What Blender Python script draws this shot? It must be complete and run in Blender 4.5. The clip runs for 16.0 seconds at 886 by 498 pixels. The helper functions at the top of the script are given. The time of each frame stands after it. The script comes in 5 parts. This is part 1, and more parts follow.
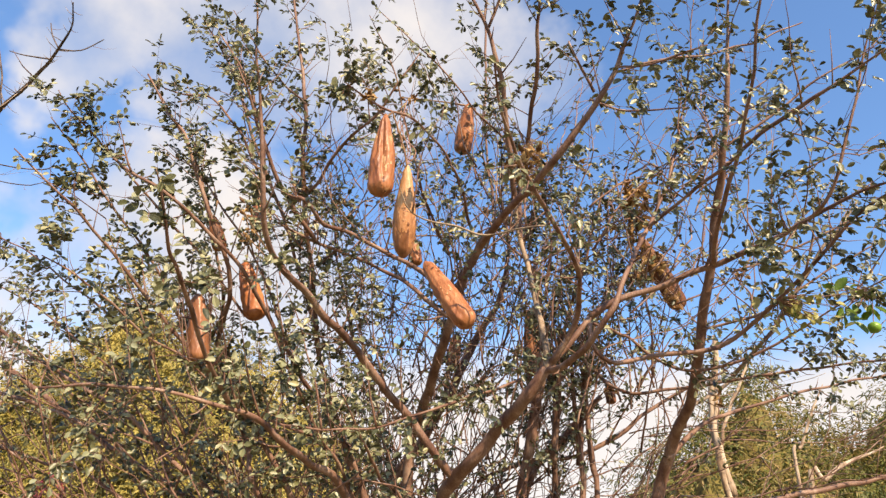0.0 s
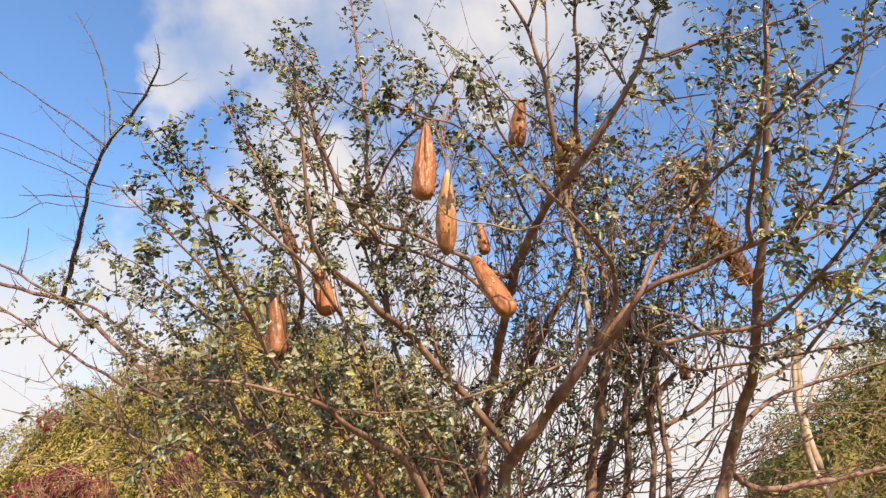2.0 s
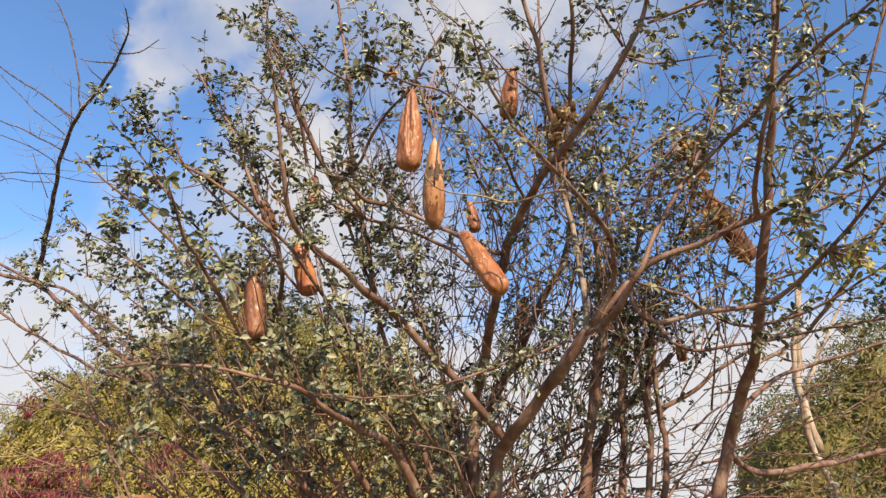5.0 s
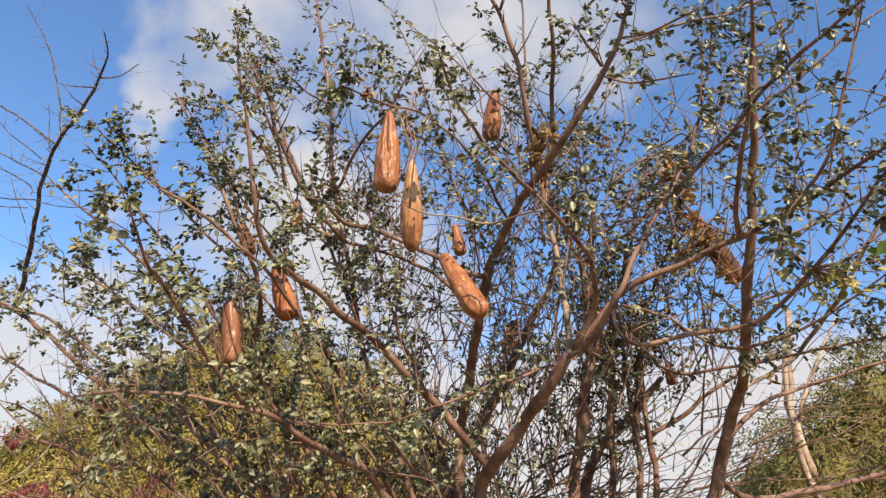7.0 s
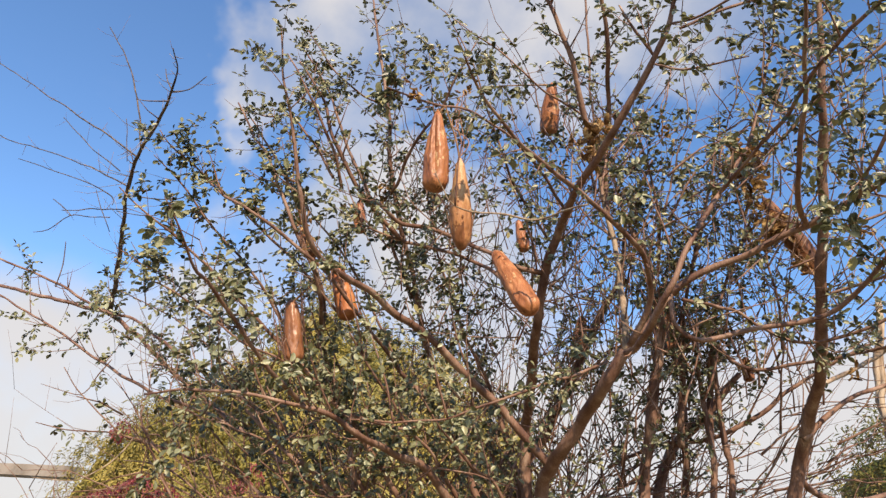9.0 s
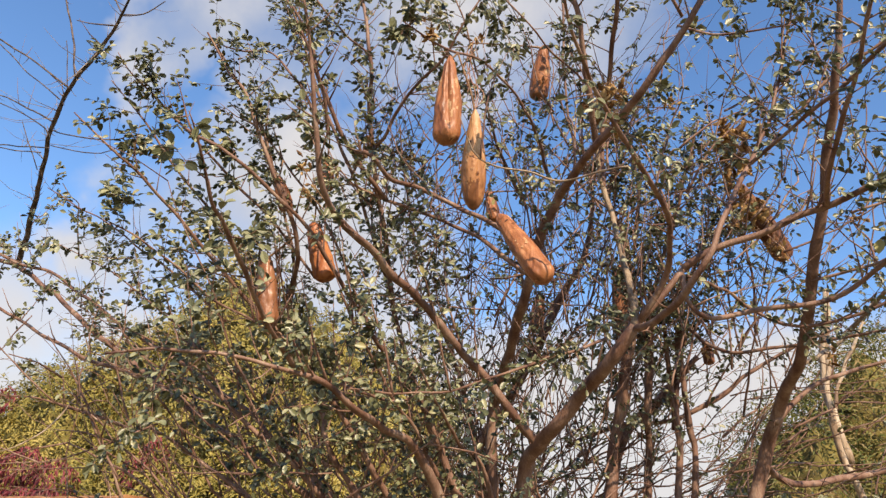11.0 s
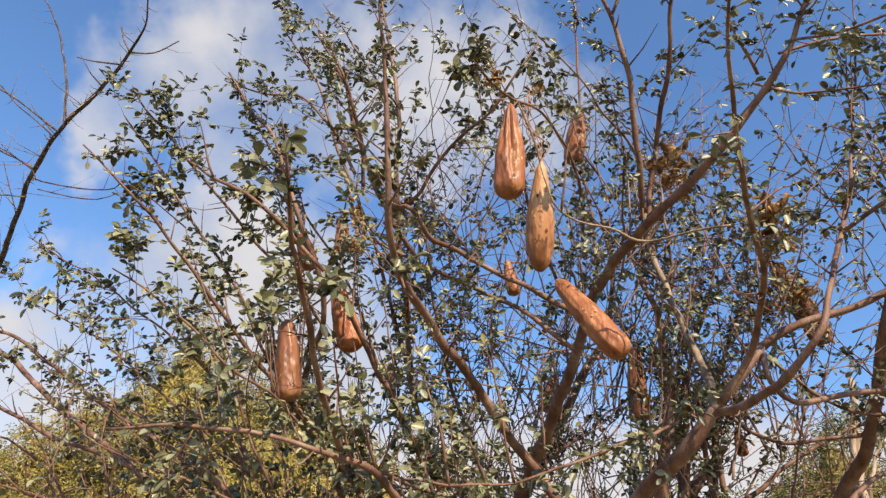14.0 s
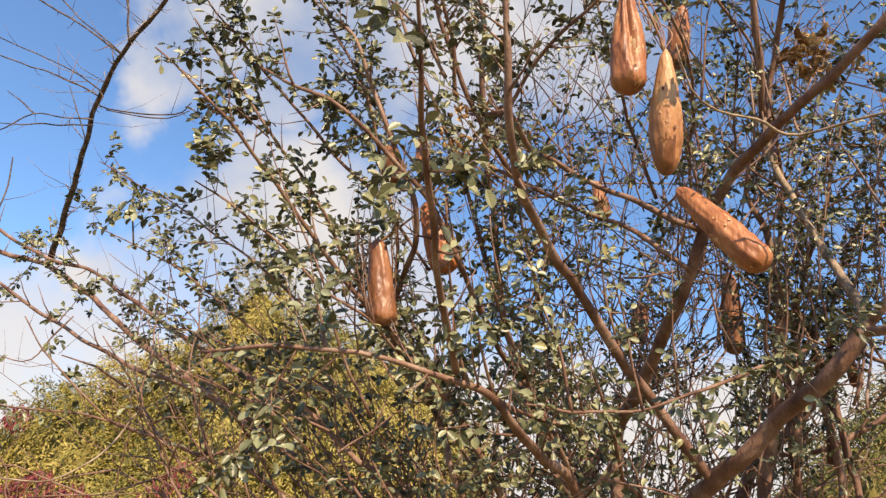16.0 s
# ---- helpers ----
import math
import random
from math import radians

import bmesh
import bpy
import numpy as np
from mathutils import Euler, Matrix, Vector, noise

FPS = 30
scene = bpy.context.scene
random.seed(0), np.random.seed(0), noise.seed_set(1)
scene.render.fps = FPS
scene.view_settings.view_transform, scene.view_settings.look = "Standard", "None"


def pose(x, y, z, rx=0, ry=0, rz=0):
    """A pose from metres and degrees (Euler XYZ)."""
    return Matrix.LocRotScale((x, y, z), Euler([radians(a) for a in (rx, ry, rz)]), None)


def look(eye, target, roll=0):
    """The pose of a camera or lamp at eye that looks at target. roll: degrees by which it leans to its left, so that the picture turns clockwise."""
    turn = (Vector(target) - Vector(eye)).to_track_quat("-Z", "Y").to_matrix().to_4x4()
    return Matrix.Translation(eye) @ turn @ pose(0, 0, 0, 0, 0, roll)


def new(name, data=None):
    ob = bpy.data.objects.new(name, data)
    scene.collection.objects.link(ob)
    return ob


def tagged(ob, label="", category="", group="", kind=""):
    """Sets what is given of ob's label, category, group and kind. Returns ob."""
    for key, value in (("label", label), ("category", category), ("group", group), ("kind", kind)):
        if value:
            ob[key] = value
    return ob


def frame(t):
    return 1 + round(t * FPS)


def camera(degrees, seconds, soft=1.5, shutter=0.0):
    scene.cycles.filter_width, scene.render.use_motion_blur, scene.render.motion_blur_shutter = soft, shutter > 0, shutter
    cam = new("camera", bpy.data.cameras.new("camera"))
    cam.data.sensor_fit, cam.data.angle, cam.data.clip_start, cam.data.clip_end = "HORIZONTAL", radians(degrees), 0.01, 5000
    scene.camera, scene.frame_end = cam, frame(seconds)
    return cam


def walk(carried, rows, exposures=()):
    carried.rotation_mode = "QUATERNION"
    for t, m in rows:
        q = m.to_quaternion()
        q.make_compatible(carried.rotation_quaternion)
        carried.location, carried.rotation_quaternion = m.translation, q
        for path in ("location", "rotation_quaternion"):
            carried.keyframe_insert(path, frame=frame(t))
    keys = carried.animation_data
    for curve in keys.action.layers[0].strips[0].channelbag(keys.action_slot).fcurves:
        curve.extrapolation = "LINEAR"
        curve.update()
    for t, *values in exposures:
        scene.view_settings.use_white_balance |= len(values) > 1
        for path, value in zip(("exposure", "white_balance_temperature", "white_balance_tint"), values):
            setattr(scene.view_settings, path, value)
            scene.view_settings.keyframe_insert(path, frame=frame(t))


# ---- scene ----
cam = camera(63.1, 16.0, soft=1.4)
PATH = [
    (0, (0.203, 0.226, 1.494), (0.162, 2.017, 2.383), 3.2),
    (0.5, (0.262, 0.201, 1.487), (0.088, 1.993, 2.357), 4.5),
    (1, (0.356, 0.15, 1.492), (0.073, 1.944, 2.329), 5.0),
    (1.5, (0.395, 0.104, 1.494), (0.08, 1.9, 2.315), 4.9),
    (2, (0.412, 0.078, 1.481), (0.056, 1.869, 2.298), 4.1),
    (2.5, (0.422, 0.08, 1.483), (0.008, 1.866, 2.284), 4.5),
    (3, (0.431, 0.086, 1.493), (-0.007, 1.876, 2.269), 4.9),
    (3.2, (0.438, 0.09, 1.492), (0.052, 1.893, 2.269), 4.2),
    (5.3, (0.372, 0.211, 1.512), (0.051, 2.025, 2.291), 3.2),
    (5.5, (0.353, 0.214, 1.513), (0.036, 2.025, 2.299), 3.0),
    (6, (0.355, 0.218, 1.516), (0.036, 2.02, 2.323), 3.1),
    (6.5, (0.387, 0.223, 1.521), (0.094, 2.024, 2.34), 2.8),
    (7, (0.439, 0.241, 1.518), (0.119, 2.026, 2.36), 3.0),
    (7.5, (0.51, 0.266, 1.518), (0.104, 2.036, 2.354), 4.3),
    (8, (0.564, 0.266, 1.525), (0.101, 2.025, 2.354), 4.0),
    (8.5, (0.582, 0.254, 1.527), (0.046, 1.995, 2.351), 4.3),
    (8.7, (0.572, 0.253, 1.526), (0.007, 1.985, 2.347), 4.7),
    (10.8, (0.229, 0.347, 1.523), (-0.066, 2.162, 2.309), 4.4),
    (11, (0.234, 0.362, 1.523), (-0.046, 2.178, 2.312), 4.4),
    (11.5, (0.249, 0.433, 1.549), (-0.031, 2.234, 2.371), 4.5),
    (11.7, (0.279, 0.456, 1.58), (-0.033, 2.241, 2.428), 5.3),
    (12, (0.252, 0.491, 1.584), (-0.068, 2.251, 2.477), 5.3),
    (12.5, (0.154, 0.516, 1.586), (-0.195, 2.235, 2.546), 6.5),
    (13, (0.05, 0.544, 1.582), (-0.254, 2.235, 2.605), 6.6),
    (13.5, (-0.001, 0.562, 1.568), (-0.219, 2.249, 2.619), 5.5),
    (14, (-0.019, 0.552, 1.558), (-0.177, 2.275, 2.561), 4.6),
    (14.5, (-0.054, 0.556, 1.541), (-0.211, 2.308, 2.493), 4.2),
    (15, (-0.068, 0.591, 1.535), (-0.313, 2.373, 2.408), 4.4),
    (15.2, (-0.071, 0.606, 1.529), (-0.334, 2.391, 2.393), 4.2),
    (15.5, (-0.103, 0.643, 1.545), (-0.388, 2.44, 2.376), 4.6),
    (16, (-0.144, 0.71, 1.566), (-0.436, 2.496, 2.419), 5.3),
]
walk(cam, [(t, look(eye, target, roll)) for t, eye, target, roll in PATH], exposures=[(0, 0.66, 8050, 16), (3.5, 0.43, 7600, 15), (7, 0.35, 7450, 15), (11, 0.35, 7600, 15), (13.5, 0.32, 7350, 15), (16, 0.48, 8000, 15)])

# ---- world, sun, exposure ----
SUN_TO = Vector((0.42, -0.78, 0.74)).normalized()      # behind the camera, to its right
sun = new("sun", bpy.data.lights.new("sun", "SUN"))
sun.data.energy, sun.data.angle, sun.data.color = 5.0, radians(0.55), (1.0, 0.885, 0.72)
sun.matrix_world = look(SUN_TO * 30, (0, 0, 0))

world = bpy.data.worlds.new("world")
scene.world = world
world.use_nodes = True
wt = world.node_tree
wt.nodes.clear()


def wnode(kind, **kw):
    n = wt.nodes.new(kind)
    for k, v in kw.items():
        n.inputs[k].default_value = v
    return n


def wmath(op, a, b=None, clamp=False):
    n = wt.nodes.new("ShaderNodeMath")
    n.operation, n.use_clamp = op, clamp
    for i, v in enumerate((a, b)):
        if v is None:
            continue
        if isinstance(v, (int, float)):
            n.inputs[i].default_value = v
        else:
            wt.links.new(v, n.inputs[i])
    return n.outputs[0]


def wrange(v, a, b, c, d):
    n = wt.nodes.new("ShaderNodeMapRange")
    n.interpolation_type = "SMOOTHSTEP"
    for i, x in enumerate((a, b, c, d)):
        n.inputs[i + 1].default_value = x
    wt.links.new(v, n.inputs[0])
    return n.outputs[0]


sky = wt.nodes.new("ShaderNodeTexSky")
sky.sky_type, sky.sun_disc = "NISHITA", False
sky.sun_elevation = math.asin(SUN_TO.z)
sky.sun_rotation = math.atan2(SUN_TO.x, SUN_TO.y)
sky.air_density, sky.dust_density, sky.ozone_density = 1.0, 0.4, 2.5
coord = wt.nodes.new("ShaderNodeTexCoord").outputs["Generated"]
split = wt.nodes.new("ShaderNodeSeparateXYZ")
wt.links.new(coord, split.inputs[0])
drift = wnode("ShaderNodeTexNoise", Scale=4.5, Detail=5.0, Roughness=0.6)
wt.links.new(coord, drift.inputs["Vector"])
bend = wt.nodes.new("ShaderNodeVectorMath")
bend.operation = "MULTIPLY_ADD"
bend.inputs[1].default_value, bend.inputs[2].default_value = (0.26, 0.26, 0.26), (-0.13, -0.13, -0.13)
wt.links.new(drift.outputs["Color"], bend.inputs[0])
bent = wt.nodes.new("ShaderNodeVectorMath")
bent.operation = "ADD"
wt.links.new(coord, bent.inputs[0])
wt.links.new(bend.outputs[0], bent.inputs[1])
unit = wt.nodes.new("ShaderNodeVectorMath")
unit.operation = "NORMALIZE"
wt.links.new(bent.outputs[0], unit.inputs[0])
puff = wnode("ShaderNodeTexNoise", Scale=4.6, Detail=6.0, Roughness=0.52)
wt.links.new(coord, puff.inputs["Vector"])
wide = wnode("ShaderNodeTexNoise", Scale=1.7, Detail=3.0)
wt.links.new(coord, wide.inputs["Vector"])
# a low bank of cloud all round, a few drifting banks higher up
shape = wmath("MULTIPLY", wrange(split.outputs[2], 0.23, 0.37, 0.66, 0.0), 1.0)
BANKS = [(-35.5, 36, 4), (-34, 38.5, 5), (-31, 40, 5.5), (-26, 41, 6.5), (-20, 41.5, 7), (-13, 42, 7.5), (-7, 42.5, 7), (-1, 42, 6.5), (4, 40.5, 6), (-26, 36, 5), (-18, 37.5, 6), (-8, 38, 6), (-33, 19.5, 6), (-28, 23, 8.5), (-23, 24, 9), (-18, 23, 8.5), (-13, 19, 6.5)]
for az, el, wid in BANKS:
    c = (math.sin(radians(az)) * math.cos(radians(el)), math.cos(radians(az)) * math.cos(radians(el)), math.sin(radians(el)))
    d = wt.nodes.new("ShaderNodeVectorMath")
    d.operation = "DOT_PRODUCT"
    d.inputs[1].default_value = c
    wt.links.new(unit.outputs[0], d.inputs[0])
    shape = wmath("MAXIMUM", shape, wrange(d.outputs["Value"], math.cos(radians(wid * 1.35)), math.cos(radians(wid * 0.1)), 0.0, 0.46 if el > 30 else 0.60))
dense = wmath("ADD", wmath("ADD", shape, wmath("MULTIPLY", puff.outputs[0], 0.95)), wmath("MULTIPLY", wide.outputs[0], 0.12))
cover = wrange(dense, 0.62, 1.20, 0.0, 0.97)
tint = wt.nodes.new("ShaderNodeVectorMath")
tint.operation = "MULTIPLY"
tint.inputs[1].default_value = (0.70, 1.07, 1.38)
wt.links.new(sky.outputs[0], tint.inputs[0])
blue = wnode("ShaderNodeBackground", Strength=0.15)
wt.links.new(tint.outputs[0], blue.inputs[0])
white = wnode("ShaderNodeBackground", Strength=0.66)
body = wt.nodes.new("ShaderNodeMix")
body.data_type = "RGBA"
body.inputs["A"].default_value, body.inputs["B"].default_value = (0.66, 0.76, 0.92, 1), (0.89, 0.95, 1.03, 1)
wt.links.new(wmath("MAXIMUM", wrange(puff.outputs[0], 0.38, 0.62, 0.0, 0.8), wrange(split.outputs[2], 0.20, 0.44, 0.85, 0.0)), body.inputs["Factor"])
wt.links.new(body.outputs["Result"], white.inputs[0])
blend = wt.nodes.new("ShaderNodeMixShader")
wt.links.new(cover, blend.inputs[0])
wt.links.new(blue.outputs[0], blend.inputs[1])
wt.links.new(white.outputs[0], blend.inputs[2])
wt.links.new(blend.outputs[0], wt.nodes.new("ShaderNodeOutputWorld").inputs[0])


# ---- materials ----
def material(name, colors, scale=20.0, rough=0.6, bump=0.3, fine=120.0, stretch=(1, 1, 1), spec=0.4, random_by=0.0, thin=0.0, ramp=(0.35, 0.65), coat=0.0):
    """Noise between two to four base colours, a finer grain in relief and gloss; random_by varies it piece by piece; thin lets light through."""
    m = bpy.data.materials.new(name)
    m.use_nodes = True
    t = m.node_tree
    b = t.nodes["Principled BSDF"]
    co = t.nodes.new("ShaderNodeTexCoord")
    mp = t.nodes.new("ShaderNodeMapping")
    mp.inputs["Scale"].default_value = stretch
    t.links.new(co.outputs["Object"], mp.inputs[0])
    n1 = t.nodes.new("ShaderNodeTexNoise")
    n1.inputs["Scale"].default_value, n1.inputs["Detail"].default_value = scale, 5.0
    t.links.new(mp.outputs[0], n1.inputs["Vector"])
    n2 = t.nodes.new("ShaderNodeTexNoise")
    n2.inputs["Scale"].default_value, n2.inputs["Detail"].default_value = fine, 4.0
    t.links.new(mp.outputs[0], n2.inputs["Vector"])
    mix = t.nodes.new("ShaderNodeMath")
    mix.operation = "MULTIPLY_ADD"
    t.links.new(n2.outputs[0], mix.inputs[0])
    mix.inputs[1].default_value = 0.35
    sub = t.nodes.new("ShaderNodeMath")
    sub.operation = "SUBTRACT"
    t.links.new(n1.outputs[0], sub.inputs[0])
    sub.inputs[1].default_value = 0.175
    t.links.new(sub.outputs[0], mix.inputs[2])
    drive = mix.outputs[0]
    if random_by:
        info, geo = t.nodes.new("ShaderNodeObjectInfo"), t.nodes.new("ShaderNodeNewGeometry")
        add = t.nodes.new("ShaderNodeMath")
        add.operation = "ADD"
        t.links.new(info.outputs["Random"], add.inputs[0])
        t.links.new(geo.outputs["Random Per Island"], add.inputs[1])
        fr = t.nodes.new("ShaderNodeMath")
        fr.operation = "FRACT"
        t.links.new(add.outputs[0], fr.inputs[0])
        ma = t.nodes.new("ShaderNodeMath")
        ma.operation = "MULTIPLY_ADD"
        t.links.new(fr.outputs[0], ma.inputs[0])
        ma.inputs[1].default_value = random_by
        s2 = t.nodes.new("ShaderNodeMath")
        s2.operation = "SUBTRACT"
        t.links.new(drive, s2.inputs[0])
        s2.inputs[1].default_value = random_by / 2
        t.links.new(s2.outputs[0], ma.inputs[2])
        drive = ma.outputs[0]
    r = t.nodes.new("ShaderNodeValToRGB")
    els = r.color_ramp.elements
    while len(els) < len(colors):
        els.new(0.5)
    for i, c in enumerate(colors):
        els[i].position = ramp[0] + (ramp[1] - ramp[0]) * i / (len(colors) - 1)
        els[i].color = (*c, 1)
    t.links.new(drive, r.inputs[0])
    t.links.new(r.outputs[0], b.inputs["Base Color"])
    b.inputs["Roughness"].default_value = rough
    b.inputs["Specular IOR Level"].default_value = spec
    if coat:
        b.inputs["Coat Weight"].default_value, b.inputs["Coat Roughness"].default_value = coat, 0.25
    if bump:
        bp = t.nodes.new("ShaderNodeBump")
        bp.inputs["Strength"].default_value, bp.inputs["Distance"].default_value = bump, 0.004
        t.links.new(n2.outputs[0], bp.inputs["Height"])
        t.links.new(bp.outputs[0], b.inputs["Normal"])
    if thin:
        tr = t.nodes.new("ShaderNodeBsdfTranslucent")
        t.links.new(r.outputs[0], tr.inputs[0])
        ms = t.nodes.new("ShaderNodeMixShader")
        ms.inputs[0].default_value = thin
        t.links.new(b.outputs[0], ms.inputs[1])
        t.links.new(tr.outputs[0], ms.inputs[2])
        t.links.new(ms.outputs[0], t.nodes["Material Output"].inputs[0])
    return m


BARK = material("bark", [(0.085, 0.036, 0.025), (0.165, 0.084, 0.056), (0.255, 0.15, 0.105), (0.39, 0.275, 0.205)], 22, 0.62, 0.45, 240, (1, 1, 0.35), ramp=(0.25, 0.75))
BARK_PALE = material("pale_bark", [(0.16, 0.11, 0.07), (0.30, 0.22, 0.15), (0.42, 0.33, 0.24)], 30, 0.7, 0.7, 170, (1, 1, 0.4))
BLEACHED = material("bleached_wood", [(0.20, 0.13, 0.08), (0.38, 0.28, 0.19), (0.52, 0.42, 0.31)], 22, 0.75, 0.8, 120, (1, 1, 0.25))
BARK_DEAD = material("dead_bark", [(0.045, 0.033, 0.028), (0.11, 0.08, 0.065), (0.20, 0.15, 0.12)], 40, 0.85, 0.8, 200)
LEAF = material("leaf", [(0.034, 0.039, 0.016), (0.098, 0.106, 0.045), (0.185, 0.19, 0.09), (0.28, 0.295, 0.18), (0.36, 0.31, 0.13)], 18, 0.40, 0.15, 220, spec=0.55, random_by=0.65, thin=0.07, ramp=(0.2, 0.97))
HUSK = material("husk", [(0.15, 0.049, 0.020), (0.33, 0.120, 0.046), (0.44, 0.178, 0.074), (0.55, 0.29, 0.14)], 30, 0.45, 0.7, 130, (1, 1, 0.3), spec=0.45, ramp=(0.25, 0.75))
HUSK_PALE = material("pale_husk", [(0.36, 0.17, 0.07), (0.58, 0.34, 0.17), (0.7, 0.47, 0.27)], 60, 0.5, 0.4, 200)
HUSK_TAN = material("tan_husk", [(0.22, 0.085, 0.032), (0.42, 0.185, 0.075), (0.52, 0.265, 0.115), (0.62, 0.39, 0.20)], 30, 0.45, 0.7, 130, (1, 1, 0.3), spec=0.45, ramp=(0.25, 0.75))
HUSK_RED = material("red_husk", [(0.13, 0.038, 0.016), (0.34, 0.105, 0.035), (0.46, 0.17, 0.058), (0.52, 0.27, 0.12)], 26, 0.45, 0.6, 90, (1, 1, 0.35), spec=0.45, ramp=(0.25, 0.75))
# darker, browner husk: foliage shade put into one pod's colour; also colours pod feet
HUSK_BROWN_SHADED = material("brown_shaded_husk", [(0.1, 0.04, 0.018), (0.22, 0.085, 0.035), (0.31, 0.13, 0.06), (0.4, 0.2, 0.1)], 26, 0.38, 0.55, 90, (1, 1, 0.35), spec=0.5, ramp=(0.25, 0.75))
HUSK_DARK = material("dark_husk", [(0.08, 0.03, 0.015), (0.2, 0.075, 0.03), (0.3, 0.12, 0.05)], 26, 0.6, 0.6, 90, (1, 1, 0.35))
DRY = material("dry_leaf", [(0.16, 0.075, 0.026), (0.36, 0.20, 0.072), (0.56, 0.37, 0.16)], 40, 0.65, 0.5, 160, random_by=0.4, thin=0.22)
THREAD = material("thread", [(0.22, 0.10, 0.06), (0.42, 0.24, 0.16)], 60, 0.7, 0.4, 200)
YOUNG = material("young_leaf", [(0.22, 0.22, 0.06), (0.36, 0.35, 0.11), (0.46, 0.42, 0.16)], 18, 0.45, 0.2, 200, random_by=0.5, thin=0.25, ramp=(0.2, 0.8))
VIVID = material("vivid_leaf", [(0.05, 0.10, 0.012), (0.11, 0.2, 0.025), (0.2, 0.3, 0.05)], 18, 0.4, 0.2, 200, random_by=0.5, thin=0.25, ramp=(0.2, 0.8))
FRUIT = material("fruit_skin", [(0.10, 0.22, 0.02), (0.20, 0.36, 0.05)], 30, 0.4, 0.2, 200)
STALK = material("stalk", [(0.15, 0.075, 0.035), (0.30, 0.18, 0.09)], 60, 0.7, 0.4, 200)
HEDGE = material("hedge_leaf", [(0.13, 0.125, 0.032), (0.25, 0.22, 0.052), (0.39, 0.315, 0.078), (0.50, 0.40, 0.125)], 1.3, 0.55, 0.0, 8, random_by=0.35, thin=0.2, ramp=(0.2, 0.8))
SCRUB = material("scrub_leaf", [(0.035, 0.055, 0.010), (0.12, 0.14, 0.026), (0.22, 0.19, 0.05), (0.34, 0.23, 0.09)], 0.9, 0.55, 0.0, 8, random_by=0.45, thin=0.2, ramp=(0.2, 0.8))
CRIMSON = material("crimson_leaf", [(0.06, 0.012, 0.016), (0.19, 0.030, 0.040), (0.31, 0.065, 0.07)], 2, 0.5, 0.0, 8, random_by=0.5, thin=0.2, ramp=(0.2, 0.8))
# dim olive that stands in for the shade between a thicket's leaves
SHADE = material("thicket_shade", [(0.09, 0.07, 0.02), (0.21, 0.17, 0.045)], 2, 0.9, 0.0, 9)
GRASS = material("dry_ground", [(0.10, 0.075, 0.04), (0.2, 0.15, 0.075), (0.13, 0.13, 0.05)], 1.3, 0.95, 0.6, 30)
RUST = material("rust_brown_render", [(0.20, 0.075, 0.03), (0.34, 0.15, 0.06), (0.44, 0.22, 0.10)], 9, 0.85, 0.5, 70)
TARP = material("blue_tarpaulin", [(0.06, 0.10, 0.22), (0.13, 0.19, 0.36), (0.22, 0.28, 0.44)], 7, 0.55, 0.4, 60)
WALL = material("weathered_board", [(0.2, 0.17, 0.14), (0.32, 0.28, 0.24)], 3, 0.85, 0.3, 30)


# ---- building blocks ----
def mesh_object(name, verts, faces, mat, parent=None, smooth=True):
    me = bpy.data.meshes.new(name)
    me.from_pydata([tuple(v) for v in verts], [], faces)
    me.materials.append(mat)
    if smooth:
        me.polygons.foreach_set("use_smooth", [True] * len(me.polygons))
    me.update()
    ob = new(name, me)
    ob.parent = parent
    return ob


def spline(pts, step):
    """Catmull-Rom through rows of x, y, z, radius, resampled."""
    p = np.array(pts, float)
    p = np.vstack([2 * p[0] - p[1], p, 2 * p[-1] - p[-2]])
    out = []
    for i in range(1, len(p) - 2):
        n = max(2, int(np.linalg.norm(p[i + 1][:3] - p[i][:3]) / step))
        for u in np.linspace(0, 1, n, endpoint=False):
            a, b, c, d = p[i - 1], p[i], p[i + 1], p[i + 2]
            out.append(0.5 * (2 * b + (c - a) * u + (2 * a - 5 * b + 4 * c - d) * u * u + (3 * b - a - 3 * c + d) * u ** 3))
    out.append(p[-2])
    out = np.array(out)
    out[:, 3] = np.maximum(out[:, 3], 0.0006)
    return out


def tube(path, sides=8, knots=0.0, seed=0):
    """Vertices and faces of a tapered, slightly knotty tube along rows of x, y, z, radius."""
    path = np.asarray(path)
    way = np.gradient(path[:, :3], axis=0)
    way /= np.linalg.norm(way, axis=1)[:, None] + 1e-9
    verts, faces = [], []
    ref = np.array((0.31, 0.17, 0.93))
    for i, (q, w) in enumerate(zip(path, way)):
        u = ref - w * (ref @ w)
        u /= np.linalg.norm(u) + 1e-9
        v = np.cross(w, u)
        ref = u
        for k in range(sides):
            a = 2 * math.pi * k / sides
            r = q[3] * (1 + knots * noise.noise(Vector((q[0] * 23 + seed, q[1] * 23 + k * 0.9, q[2] * 23))))
            verts.append(q[:3] + r * (math.cos(a) * u + math.sin(a) * v))
    for i in range(len(path) - 1):
        for k in range(sides):
            a, b = i * sides + k, i * sides + (k + 1) % sides
            faces.append((a, b, b + sides, a + sides))
    faces.append(tuple(range(sides))[::-1])
    faces.append(tuple(range(len(verts) - sides, len(verts))))
    return verts, faces


def joined(bits):
    verts, faces = [], []
    for v, f in bits:
        o = len(verts)
        verts += list(v)
        faces += [tuple(i + o for i in q) for q in f]
    return verts, faces


SLIM_V = np.array([(0, 0, 0), (0.42, -0.45, 0.07), (1.0, 0, -0.10), (0.42, 0.45, 0.07)])
SLIM_F = [(0, 1, 2), (0, 2, 3)]

